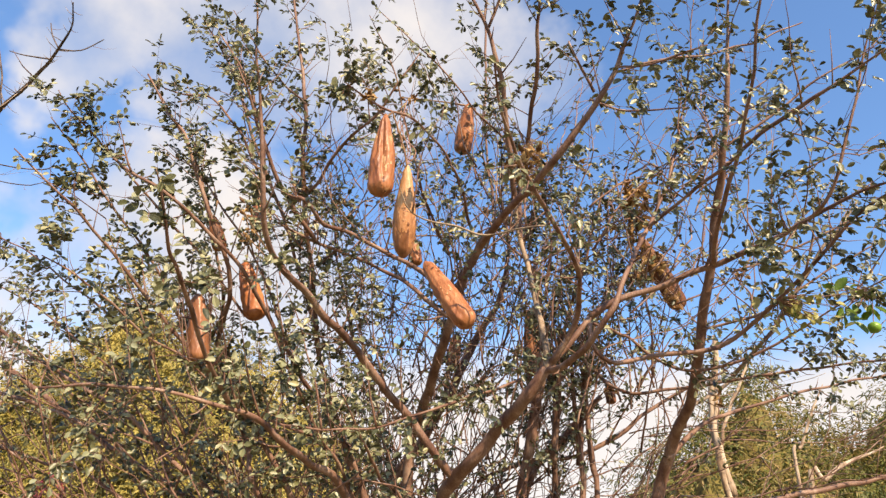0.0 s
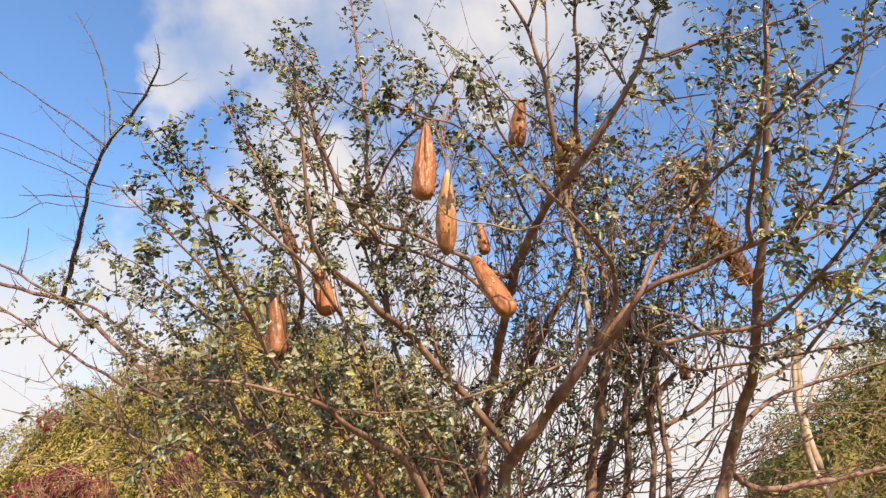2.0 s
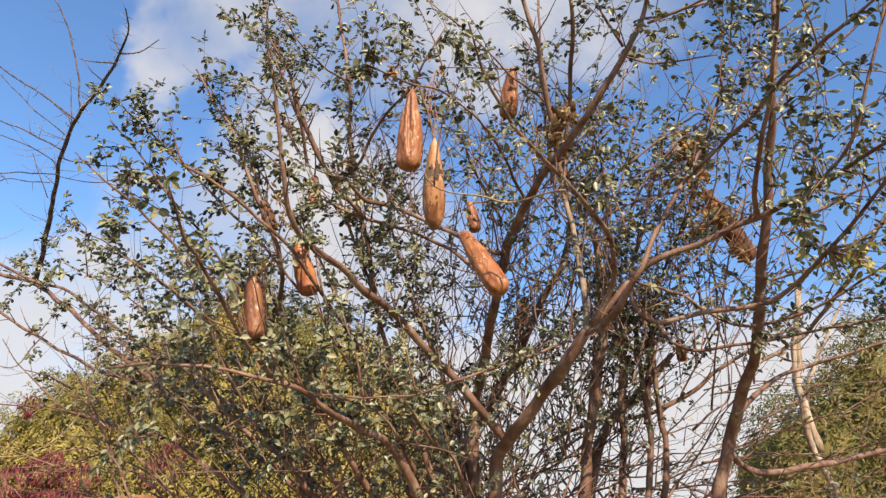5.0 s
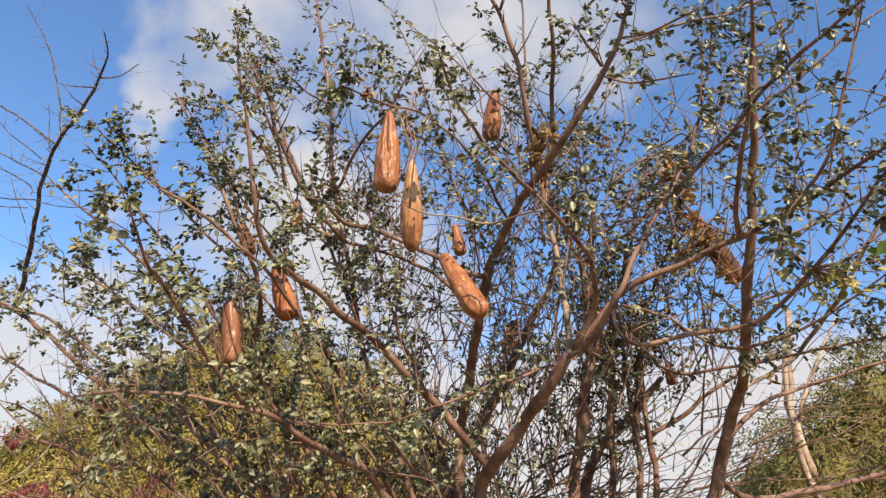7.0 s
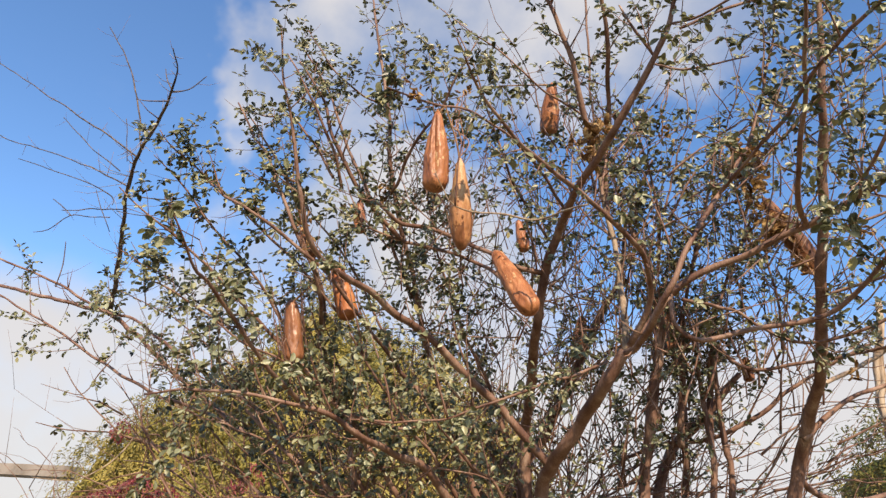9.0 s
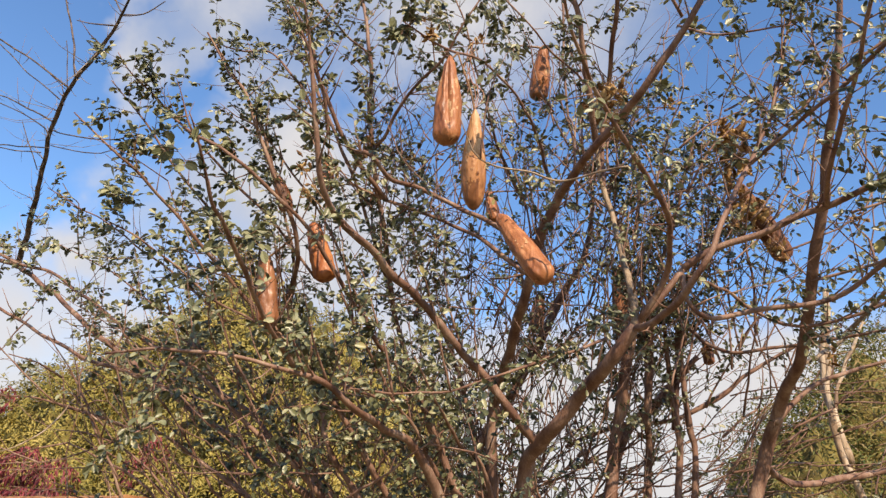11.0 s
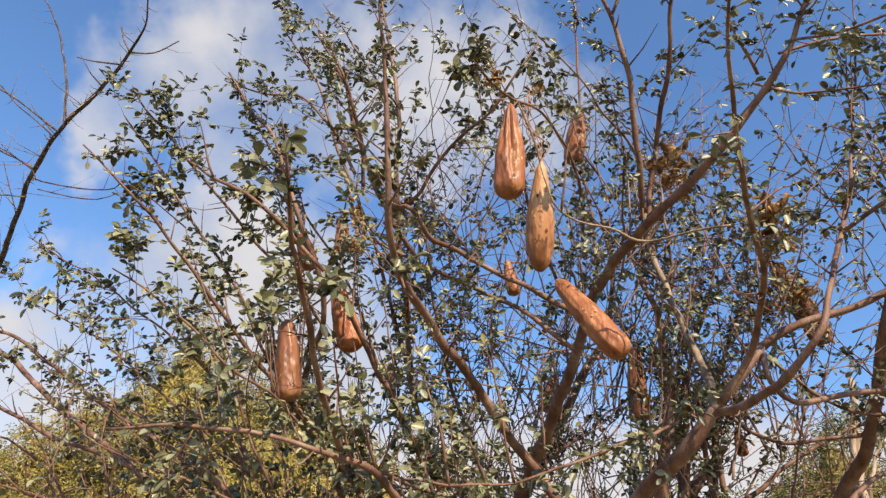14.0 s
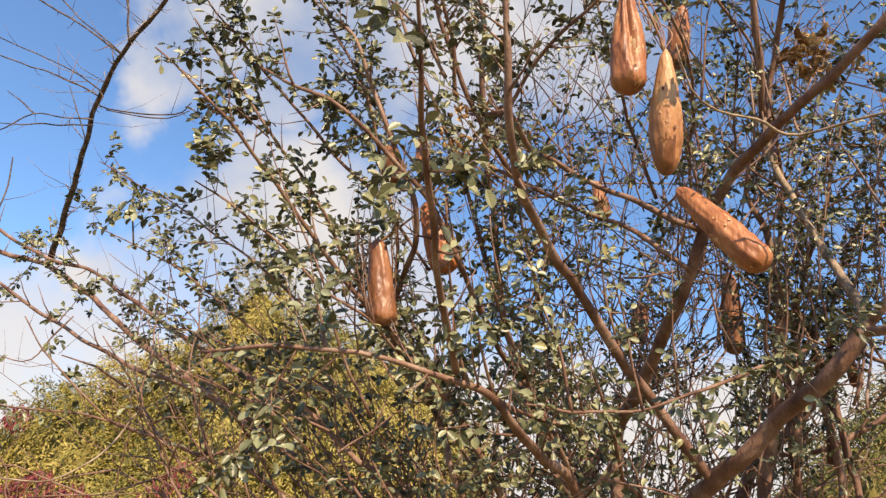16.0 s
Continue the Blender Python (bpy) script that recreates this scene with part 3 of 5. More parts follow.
limb([(-3.041, 2.7, 3.57, 0.002), (-2.185, 2.6, 3.222, 0.0027), (-1.936, 2.55, 3.111, 0.0026), (-1.759, 2.5, 3.02, 0.0034), (-1.639, 2.5, 2.955, 0.0033)], twigs=0, own=0, mat=BARK_DEAD, name="dead_twig")
limb([(-1.188, 2.05, 3.174, 0.0015), (-1.167, 2.05, 3.121, 0.0022), (-1.128, 2.05, 3.062, 0.0021)], twigs=0, own=0, mat=BARK_DEAD, name="dead_twig")
limb([(-2.074, 2.6, 2.922, 0.0017), (-1.908, 2.6, 2.915, 0.0026), (-1.652, 2.53, 2.861, 0.0025)], twigs=0, own=0, mat=BARK_DEAD, name="dead_twig")
limb([(-1.242, 2.4, 2.853, 0.0016), (-1.319, 2.45, 2.845, 0.0024), (-1.566, 2.5, 2.899, 0.0025), (-1.633, 2.5, 2.92, 0.0025)], twigs=0, own=0, mat=BARK_DEAD, name="dead_twig")
limb([(-3.951, 3.3, 3.061, 0.0072), (-2.521, 3.15, 2.701, 0.0094), (-2.22, 3.12, 2.627, 0.0099), (-2.101, 3.1, 2.59, 0.0105), (-1.818, 3.02, 2.435, 0.0099), (-1.525, 2.95, 2.244, 0.01), (-1.266, 2.88, 2.1, 0.0095), (-0.934, 2.78, 1.915, 0.0094), (-0.655, 2.7, 1.775, 0.0093), (-0.1, 2.75, 1.35, 0.022), (0.2, 2.85, 0.75, 0.03)], twigs=6, span=(0.3,0.6), own=0)
limb([(-3.636, 2.9, 3.222, 0.0033), (-2.818, 2.85, 2.881, 0.0045), (-2.249, 2.85, 2.667, 0.0057), (-1.912, 2.85, 2.515, 0.0062), (-1.711, 2.82, 2.464, 0.006), (-1.537, 2.8, 2.362, 0.0065), (-1.292, 2.75, 2.225, 0.0068), (-0.994, 2.7, 2.073, 0.007), (-0.721, 2.65, 1.917, 0.0071), (-0.555, 2.65, 1.79, 0.0075), (0, 2.8, 1.3, 0.022), (0.22, 2.85, 0.75, 0.03)], twigs=8, span=(0.35,0.7), own=0)
limb([(-2.653, 2.6, 2.7, 0.0026), (-2.163, 2.6, 2.461, 0.0041), (-1.792, 2.6, 2.293, 0.0047), (-1.67, 2.6, 2.225, 0.0054), (-1.445, 2.6, 2.118, 0.006), (-1.315, 2.6, 2.067, 0.0059), (-1.099, 2.6, 2.008, 0.0065), (-0.868, 2.65, 1.914, 0.0064)], twigs=8, span=(0.3,0.9), own=0)
limb([(-0.885, 1.69, 2.44, 0.0015), (-0.83, 1.69, 2.395, 0.0021), (-0.765, 1.755, 2.345, 0.0032), (-0.706, 1.88, 2.289, 0.0039), (-0.643, 1.98, 2.22, 0.0046), (-0.575, 2.08, 2.145, 0.0052), (-0.466, 2.15, 2.041, 0.0058), (-0.348, 2.2, 1.924, 0.0063), (-0.265, 2.3, 1.801, 0.007), (0.05, 2.6, 1.3, 0.018), (0.22, 2.8, 0.75, 0.03)], scale=0.95, twigs=20, span=(0.03, 0.6), reach=(0.04, 0.11))
limb([(-0.839, 1.95, 2.626, 0.0025), (-0.704, 1.9, 2.522, 0.0035), (-0.584, 1.87, 2.445, 0.0045), (-0.492, 1.95, 2.386, 0.0052), (-0.402, 2.05, 2.314, 0.0053), (-0.34, 2.2, 2.229, 0.0061), (-0.262, 2.4, 2.111, 0.0071), (-0.116, 2.55, 1.93, 0.0079), (0.1, 2.7, 1.4, 0.02), (0.25, 2.8, 0.75, 0.03)], scale=1.0, twigs=18, span=(0,0.7), reach=(0.05,0.14))
limb([(-0.27, 1.17, 2.082, 0.0006), (-0.272, 1.21, 2.063, 0.0018), (-0.276, 1.3, 2.006, 0.0031), (-0.277, 1.38, 1.991, 0.0039), (-0.284, 1.55, 1.931, 0.0048), (-0.281, 1.68, 1.89, 0.0056), (-0.283, 1.79, 1.872, 0.0064)], scale=0.95, twigs=14, span=(0, 0.8), reach=(0.03, 0.08))
limb([(-0.759, 1.95, 2.895, 0.0026), (-0.64, 1.92, 2.717, 0.0037), (-0.574, 1.91, 2.637, 0.0042), (-0.514, 1.95, 2.505, 0.0053), (-0.462, 2, 2.382, 0.0059), (-0.428, 2.1, 2.264, 0.0066), (-0.509, 2.3, 2.191, 0.0077), (-0.48, 2.35, 2.06, 0.0076), (-0.411, 2.3, 1.978, 0.0073), (-0.359, 2.3, 1.863, 0.0071), (-0.297, 2.3, 1.723, 0.0075), (0.1, 2.6, 1.2, 0.02), (0.24, 2.8, 0.7, 0.03)], scale=0.82, twigs=14, span=(0,0.55), reach=(0.05,0.16))
limb([(-0.509, 1.8, 2.939, 0.0018), (-0.435, 1.8, 2.818, 0.0029), (-0.388, 1.85, 2.723, 0.0041), (-0.363, 1.93, 2.639, 0.0048), (-0.36, 2, 2.565, 0.0054)], scale=0.82, twigs=13, span=(0,0.9), reach=(0.04,0.13))
limb([(-0.542, 1.94, 3.156, 0.0013), (-0.428, 1.94, 2.984, 0.0026), (-0.368, 2.05, 2.954, 0.0033), (-0.333, 2.2, 2.999, 0.0035)], scale=0.82, twigs=16, span=(0,0.9), reach=(0.03,0.1))
limb([(-0.789, 2, 2.912, 0.0013), (-0.669, 1.98, 2.856, 0.0026), (-0.543, 1.95, 2.809, 0.0031), (-0.452, 1.93, 2.703, 0.0036), (-0.379, 1.97, 2.587, 0.0042)], scale=0.82, twigs=12, span=(0,0.9), reach=(0.04,0.13))
limb([(-0.684, 1.75, 1.873, 0.0024), (-0.498, 1.72, 1.88, 0.0037), (-0.39, 1.75, 1.878, 0.0041), (-0.307, 1.8, 1.865, 0.0051), (-0.236, 1.85, 1.858, 0.0062), (-0.198, 1.95, 1.825, 0.008), (-0.154, 2.1, 1.803, 0.0092), (-0.083, 2.25, 1.769, 0.0109), (0.05, 2.55, 1.45, 0.022), (0.22, 2.75, 0.75, 0.03)], twigs=12, span=(0,0.7))
limb([(-0.736, 2.3, 1.957, 0.005), (-0.67, 2.32, 1.902, 0.0062), (-0.567, 2.35, 1.817, 0.0067), (-0.447, 2.4, 1.73, 0.0079), (0.05, 2.7, 1.2, 0.02), (0.24, 2.85, 0.7, 0.03)], twigs=8, span=(0,0.7))
limb([(-0.179, 1.85, 1.842, 0.0018), (-0.103, 1.95, 1.86, 0.0027), (0.003, 2, 1.875, 0.0027), (0.113, 2.02, 1.916, 0.0032), (0.252, 2.1, 1.993, 0.0038), (0.404, 2.22, 2.087, 0.0041)], scale=0.95, twigs=9, span=(0, 1))
limb([(0.05, 1.65, 2.392, 0.001), (0.068, 1.68, 2.348, 0.0014), (0.093, 1.7, 2.317, 0.0019), (0.186, 1.75, 2.313, 0.0024), (0.276, 1.8, 2.325, 0.0025), (0.402, 1.7, 2.298, 0.0023)], twigs=0, own=0, mat=BARK_PALE)
limb([(-0.057, 2.1, 1.9, 0.0021), (-0.116, 2.1, 1.869, 0.0037), (-0.193, 2.05, 1.877, 0.0042), (-0.23, 1.98, 1.879, 0.0036)], twigs=12, span=(0,1))
limb([(0.389, 2.3, 2.836, 0.0027), (0.338, 2.2, 2.894, 0.0033), (0.254, 2.1, 2.904, 0.0032), (0.194, 2, 2.918, 0.0025), (0.111, 1.95, 2.992, 0.0025), (0.03, 1.9, 3.032, 0.0018), (-0.066, 1.9, 3.131, 0.0013)], twigs=13, span=(0,1))
limb([(0.481, 1.75, 2.906, 0.0022), (0.524, 1.78, 2.832, 0.0038), (0.56, 1.82, 2.791, 0.0043)], twigs=16, span=(0,1))
limb([(0.776, 1.55, 2.726, 0.0023), (0.709, 1.6, 2.729, 0.0028), (0.651, 1.65, 2.744, 0.0029), (0.598, 1.72, 2.796, 0.0031)], twigs=10,span=(0,1))
limb([(0.768, 1.7, 2.656, 0.0015), (0.684, 1.75, 2.685, 0.0025), (0.621, 1.8, 2.72, 0.0032), (0.549, 1.83, 2.773, 0.0033)], twigs=11, span=(0,1))
limb([(-0.25, 1.95, 2.092, 0.0021), (-0.211, 2.05, 2.014, 0.0033), (-0.146, 2.2, 1.896, 0.0045), (-0.075, 2.35, 1.782, 0.0059), (0.1, 2.65, 1.4, 0.02), (0.24, 2.8, 0.75, 0.03)], twigs=16, span=(0,0.5))
limb([(-0.067, 2, 1.957, 0.0021), (-0.025, 2.1, 1.878, 0.0032), (0.016, 2.3, 1.808, 0.0046), (0.084, 2.4, 1.738, 0.0053), (0.15, 2.6, 1.4, 0.02), (0.25, 2.8, 0.75, 0.03)], twigs=2, span=(0,0.5))
limb([(0.798, 2.75, 3.103, 0.0032), (0.746, 2.8, 2.903, 0.0048), (0.694, 2.85, 2.685, 0.0063), (0.636, 2.95, 2.491, 0.0079), (0.6, 3.02, 2, 0.015)], twigs=34,span=(0,0.8))
limb([(0.992, 2.9, 3.107, 0.0033), (0.912, 2.95, 2.875, 0.0049), (0.812, 3, 2.651, 0.0065), (0.742, 3, 2.416, 0.0079), (0.7, 3.04, 2, 0.015)], twigs=34,span=(0,0.8))
limb([(0.47, 2.6, 3.179, 0.0024), (0.529, 2.65, 2.977, 0.0039), (0.566, 2.75, 2.785, 0.0054), (0.55, 2.82, 2.581, 0.0069)], twigs=18,span=(0,0.9))
limb([(-0.156, 2.2, 3.409, 0.0015), (-0.057, 2.25, 3.209, 0.0029), (0.008, 2.35, 3.007, 0.0036), (0.074, 2.45, 2.806, 0.0051), (0.168, 2.65, 2.676, 0.006)], twigs=11,span=(0,0.9))
limb([(-0.283, 2.5, 2.924, 0.0023), (-0.256, 2.55, 2.733, 0.0038), (-0.22, 2.65, 2.546, 0.0045), (-0.162, 2.8, 2.353, 0.0062), (-0.067, 2.95, 2.131, 0.0078), (0.1, 3, 1.6, 0.018)], twigs=26,span=(0,0.7))
limb([(-0.087, 1.62, 2.624, 0.0015), (-0.057, 1.7, 2.656, 0.0026), (-0.007, 1.8, 2.685, 0.0033), (0.059, 1.86, 2.702, 0.0034), (0.133, 2, 2.717, 0.0036), (0.195, 2.2, 2.719, 0.0045), (0.256, 2.58, 2.731, 0.0059)], twigs=40,span=(0,0.10),reach=(0.02,0.05),scale=1.1,lift=0.8)
limb([(-1.548, 2.3, 1.899, 0.0015), (-1.45, 2.3, 1.883, 0.002), (-1.337, 2.3, 1.873, 0.0024), (-1.241, 2.32, 1.872, 0.0029), (-1.157, 2.34, 1.863, 0.0034), (-1.08, 2.38, 1.842, 0.0039), (-0.964, 2.42, 1.81, 0.0044), (-0.829, 2.45, 1.776, 0.0049), (-0.05, 2.7, 1.3, 0.02)], twigs=3,span=(0,0.6))
limb([(-1.299, 2.1, 2.04, 0.0014), (-1.246, 2.15, 1.962, 0.0018), (-1.173, 2.2, 1.892, 0.0023), (-1.131, 2.25, 1.856, 0.0023), (-1.099, 2.38, 1.843, 0.003)], twigs=0,own=0)
limb([(-1.2, 2, 1.69, 0.0011), (-1.151, 2, 1.687, 0.0015), (-1.086, 2.05, 1.693, 0.0016), (-1.043, 2.1, 1.735, 0.002), (-1.03, 2.15, 1.799, 0.0021), (-1.032, 2.2, 1.863, 0.0018), (-1.022, 2.3, 1.927, 0.0014)], twigs=0,own=0,mat=BARK_PALE)
limb([(-1.229, 2.2, 1.671, 0.0017), (-1.076, 2.25, 1.696, 0.0018), (-1.011, 2.3, 1.74, 0.0023), (-0.94, 2.35, 1.788, 0.0028), (-0.89, 2.4, 1.832, 0.0029)], twigs=2,own=0)
limb([(-1.784, 2.5, 2.085, 0.0012), (-1.591, 2.5, 2.044, 0.0017), (-1.516, 2.5, 2.13, 0.0023), (-1.481, 2.5, 2.182, 0.0017)], twigs=3,own=0.1)
limb([(1.652, 2.5, 2.898, 0.0041), (1.582, 2.55, 2.8, 0.0061), (1.477, 2.6, 2.659, 0.0068), (1.405, 2.7, 2.517, 0.0076), (1.353, 2.85, 2.428, 0.008), (1.273, 3, 2.327, 0.0075), (1.024, 2.75, 2.156, 0.0068)], twigs=3,own=0,mat=BARK_PALE)
limb([(-0.91, 1.805, 2.71, 0.0014), (-0.89, 1.83, 2.68, 0.002), (-0.837, 1.89, 2.632, 0.003), (-0.79, 1.99, 2.595, 0.0036), (-0.711, 2.045, 2.53, 0.0039), (-0.64, 2.12, 2.47, 0.0043), (-0.53, 2.15, 2.369, 0.0043), (-0.423, 2.25, 2.243, 0.0043)], twigs=12, span=(0, 0.8), reach=(0.05, 0.15), scale=0.95)
limb([(-0.897, 1.795, 2.612, 0.0014), (-0.87, 1.875, 2.583, 0.0024), (-0.82, 1.914, 2.522, 0.0032), (-0.76, 1.96, 2.45, 0.0036), (-0.68, 2.05, 2.36, 0.004), (-0.6, 2.2, 2.22, 0.0044), (-0.512, 2.4, 2.064, 0.0046)], twigs=15, span=(0, 0.8), reach=(0.05, 0.15), scale=0.95)
limb([(-0.718, 2.1, 2.747, 0.0015), (-0.581, 2.12, 2.621, 0.003), (-0.468, 2.2, 2.493, 0.0035), (-0.384, 2.3, 2.359, 0.004), (-0.311, 2.4, 2.19, 0.0046)], twigs=9,span=(0,0.8),reach=(0.05,0.16),scale=0.9)
limb([(-0.771, 1.75, 2.186, 0.0014), (-0.731, 1.8, 2.175, 0.0022), (-0.665, 1.85, 2.138, 0.0026), (-0.587, 1.95, 2.081, 0.0031), (-0.516, 2.05, 2.051, 0.0033), (-0.444, 2.2, 2.006, 0.0035)], scale=1.0,twigs=22,span=(0,0.8),reach=(0.05,0.16))
limb([(-0.803, 2.3, 3.454, 0.0029), (-0.652, 2.3, 3.212, 0.0042), (-0.545, 2.35, 2.963, 0.0054), (-0.453, 2.4, 2.775, 0.0059), (-0.379, 2.5, 2.602, 0.0059), (-0.299, 2.7, 2.37, 0.006)], twigs=16,span=(0,0.8),reach=(0.05,0.18),scale=0.9)
limb([(-0.77, 2, 2.91, 0.0024), (-0.676, 2.05, 2.785, 0.0035), (-0.594, 2.1, 2.626, 0.004), (-0.552, 2.2, 2.482, 0.0046), (-0.514, 2.3, 2.319, 0.0052), (-0.566, 2.4, 2.183, 0.0053)], twigs=10,span=(0,0.7),reach=(0.05,0.16),scale=0.9)
limb([(-1.621, 1.95, 2.761, 0.0011), (-1.536, 1.98, 2.737, 0.0016), (-1.431, 2.03, 2.709, 0.0016), (-1.314, 2.1, 2.668, 0.0022), (-1.299, 2.1, 2.63, 0.0016)], twigs=0, own=0, mat=BARK_DEAD, name="dead_twig")
limb([(-1.48, 1.95, 2.921, 0.0011), (-1.398, 1.95, 2.848, 0.0016), (-1.296, 1.97, 2.766, 0.0016), (-1.208, 2, 2.702, 0.0021)], twigs=0, own=0, mat=BARK_DEAD, name="dead_twig")
limb([(-1.672, 2.15, 2.569, 0.0011), (-1.605, 2.15, 2.575, 0.0017), (-1.518, 2.15, 2.623, 0.0017), (-1.413, 2.15, 2.616, 0.0017), (-1.343, 2.15, 2.609, 0.0022)], twigs=0, own=0, mat=BARK_DEAD, name="dead_twig")
limb([(-1.045, 2.1, 2.599, 0.0011), (-1.098, 2.1, 2.575, 0.0016), (-1.193, 2.1, 2.587, 0.0016), (-1.283, 2.11, 2.61, 0.0016)], twigs=0, own=0, mat=BARK_DEAD, name="dead_twig")
limb([(-1.27, 2.02, 2.939, 0.0011), (-1.237, 2.02, 2.838, 0.0016), (-1.221, 2.03, 2.761, 0.0016)], twigs=0, own=0, mat=BARK_DEAD, name="dead_twig")
limb([(-1.631, 2.15, 2.706, 0.0012), (-1.578, 2.15, 2.672, 0.0017), (-1.519, 2.15, 2.627, 0.0017)], twigs=0, own=0, mat=BARK_DEAD, name="dead_twig")
limb([(-1.494, 2.2, 2.761, 0.0012), (-1.443, 2.2, 2.677, 0.0017), (-1.424, 2.25, 2.604, 0.0018)], twigs=0, own=0, mat=BARK_DEAD, name="dead_twig")
limb([(-1.776, 2.4, 2.652, 0.0019), (-1.753, 2.4, 2.55, 0.0025), (-1.756, 2.4, 2.451, 0.0025)], twigs=0, own=0, mat=BARK_DEAD, name="dead_twig")
limb([(-1.359, 2.3, 2.582, 0.0012), (-1.308, 2.3, 2.527, 0.0017), (-1.278, 2.3, 2.504, 0.0017), (-1.279, 2.32, 2.446, 0.0023), (-1.26, 2.35, 2.34, 0.0023)], twigs=0, own=0, mat=BARK_DEAD, name="dead_twig")
limb([(-1.323, 2.2, 2.511, 0.0014), (-1.197, 2.2, 2.445, 0.002), (-1.027, 2.2, 2.351, 0.0026), (-0.84, 2.2, 2.233, 0.0032), (-0.667, 2.25, 2.103, 0.0038)], scale=.9,twigs=24,span=(0,0.9),reach=(0.05,0.16))
limb([(-1.456, 2.4, 2.43, 0.0015), (-1.238, 2.4, 2.34, 0.0022), (-1.035, 2.4, 2.225, 0.0028), (-0.822, 2.45, 2.083, 0.0034), (-0.665, 2.5, 1.983, 0.004)], scale=.9,twigs=18,span=(0,0.9),reach=(0.05,0.16))
limb([(-1.142, 2.3, 2.098, 0.0013), (-0.997, 2.3, 2.08, 0.0019), (-0.847, 2.3, 2.026, 0.0025), (-0.677, 2.3, 1.941, 0.0031)], scale=.9,twigs=12,span=(0,0.9),reach=(0.05,0.14))
limb([(1.577, 1.9, 3.176, 0.0013), (1.371, 1.95, 3.053, 0.0025), (1.243, 2, 2.978, 0.0038), (1.129, 2.05, 2.891, 0.0044), (0.996, 2.1, 2.803, 0.0051), (0.887, 2.1, 2.674, 0.0049)], scale=0.8, twigs=4,span=(0,0.9),reach=(0.05,0.16))
limb([(1.229, 1.9, 3.158, 0.0019), (1.062, 1.9, 3.07, 0.0031), (0.911, 1.88, 2.996, 0.0036), (0.735, 1.86, 2.937, 0.0041), (0.632, 1.85, 2.89, 0.0041)], twigs=5,span=(0,0.9),reach=(0.05,0.14))
limb([(1.656, 2.2, 2.631, 0.0013), (1.518, 2.2, 2.574, 0.0025), (1.378, 2.25, 2.504, 0.0032), (1.247, 2.3, 2.424, 0.0038), (1.135, 2.35, 2.362, 0.0045), (0.988, 2.4, 2.326, 0.0045)], scale=0.75, twigs=6,span=(0,0.9),reach=(0.05,0.16))
limb([(1.534, 1.95, 2.616, 0.0017), (1.411, 2, 2.584, 0.0023), (1.286, 2.05, 2.531, 0.0029), (1.15, 2.1, 2.458, 0.0035), (0.996, 2.1, 2.396, 0.0035)], scale=0.75, twigs=6,span=(0,0.9),reach=(0.05,0.16))


def rosette(place, count, size, seed):
    """A close tuft of longer young leaves that hang round one shoot's end."""
    g = np.random.default_rng(seed)
    for _ in range(count):
        p = np.array(place) + g.normal(0, 0.016, 3)
        d = g.normal(0, 1, 3) + np.array((0, -0.3, 0.25))
        d /= np.linalg.norm(d)
        tip = p + d * g.uniform(0.02, 0.05)
        TWIGS.append(tube([(*p, 0.0008), (*((p + tip) / 2 + np.array((0, 0, 0.004))), 0.0007), (*tip, 0.0005)], 3))
        for _ in range(3):
            LEAVES.append((tip - (tip - p) * g.uniform(0, 0.6), d + g.normal(0, 0.5, 3) + np.array((0, 0, -0.7)), np.array((0.2, -0.75, 0.7)) + g.normal(0, 0.4, 3), size * g.uniform(0.7, 1.2)))


def bare_stems(count, centre, spread, way, bend, length, radius, leaf=0.0):
    """Fine stems behind and between the limbs, bare or with a few leaves."""
    for _ in range(count):
        p = np.array(centre) + rng.uniform(-1, 1, 3) * np.array(spread)
        w = np.array(way) + rng.normal(0, 1, 3) * np.array(bend)
        w /= np.linalg.norm(w)
        n, size, rows = 12, rng.uniform(*length), []
        r = rng.uniform(*radius)
        for i in range(n + 1):
            rows.append((*p, r * (1 - 0.7 * i / n)))
            w = w + rng.normal(0, 0.11, 3) + np.array((0, 0, 0.02))
            w /= np.linalg.norm(w)
            p = p + w * size / n
            if leaf and i > 3 and rng.random() < leaf:
                compound_leaf(p, rng.normal(0, 1, 3) + w * 0.5, np.array((0.2, -0.75, 0.7)) + rng.normal(0, 0.5, 3), 0.9)
            if i > 2 and rng.random() < 0.25:
                q, v = p.copy(), w + rng.normal(0, 0.6, 3)
                v /= np.linalg.norm(v)
                k = size * rng.uniform(0.15, 0.4)
                TWIGS.append(tube([(*q, r * 0.5), (*(q + v * k * 0.5 + np.array((0, 0, 0.01))), r * 0.35), (*(q + v * k), r * 0.2)], 4))
        TWIGS.append(tube(sway(np.array(rows), 0.02), 5, 0.2))


def shoots(count, low, high, length, density, seed, scale=0.85):
    """Long straight young shoots that fan out and up from the limbs."""
    g = np.random.default_rng(seed)
    pts = np.array(SAMPLES)
    ok = pts[np.all((pts > np.array(low)) & (pts < np.array(high)), axis=1)]
    for _ in range(count):
        p = ok[g.integers(len(ok))]
        d = p - np.array((0.25, 2.65, 0.9))
        d = d / np.linalg.norm(d) + g.normal(0, 0.22, 3) + np.array((0, -0.05, 0.35))
        leafy_twig(p.copy(), d, g.uniform(*length), g.uniform(0.0022, 0.0038), density, scale, 1)


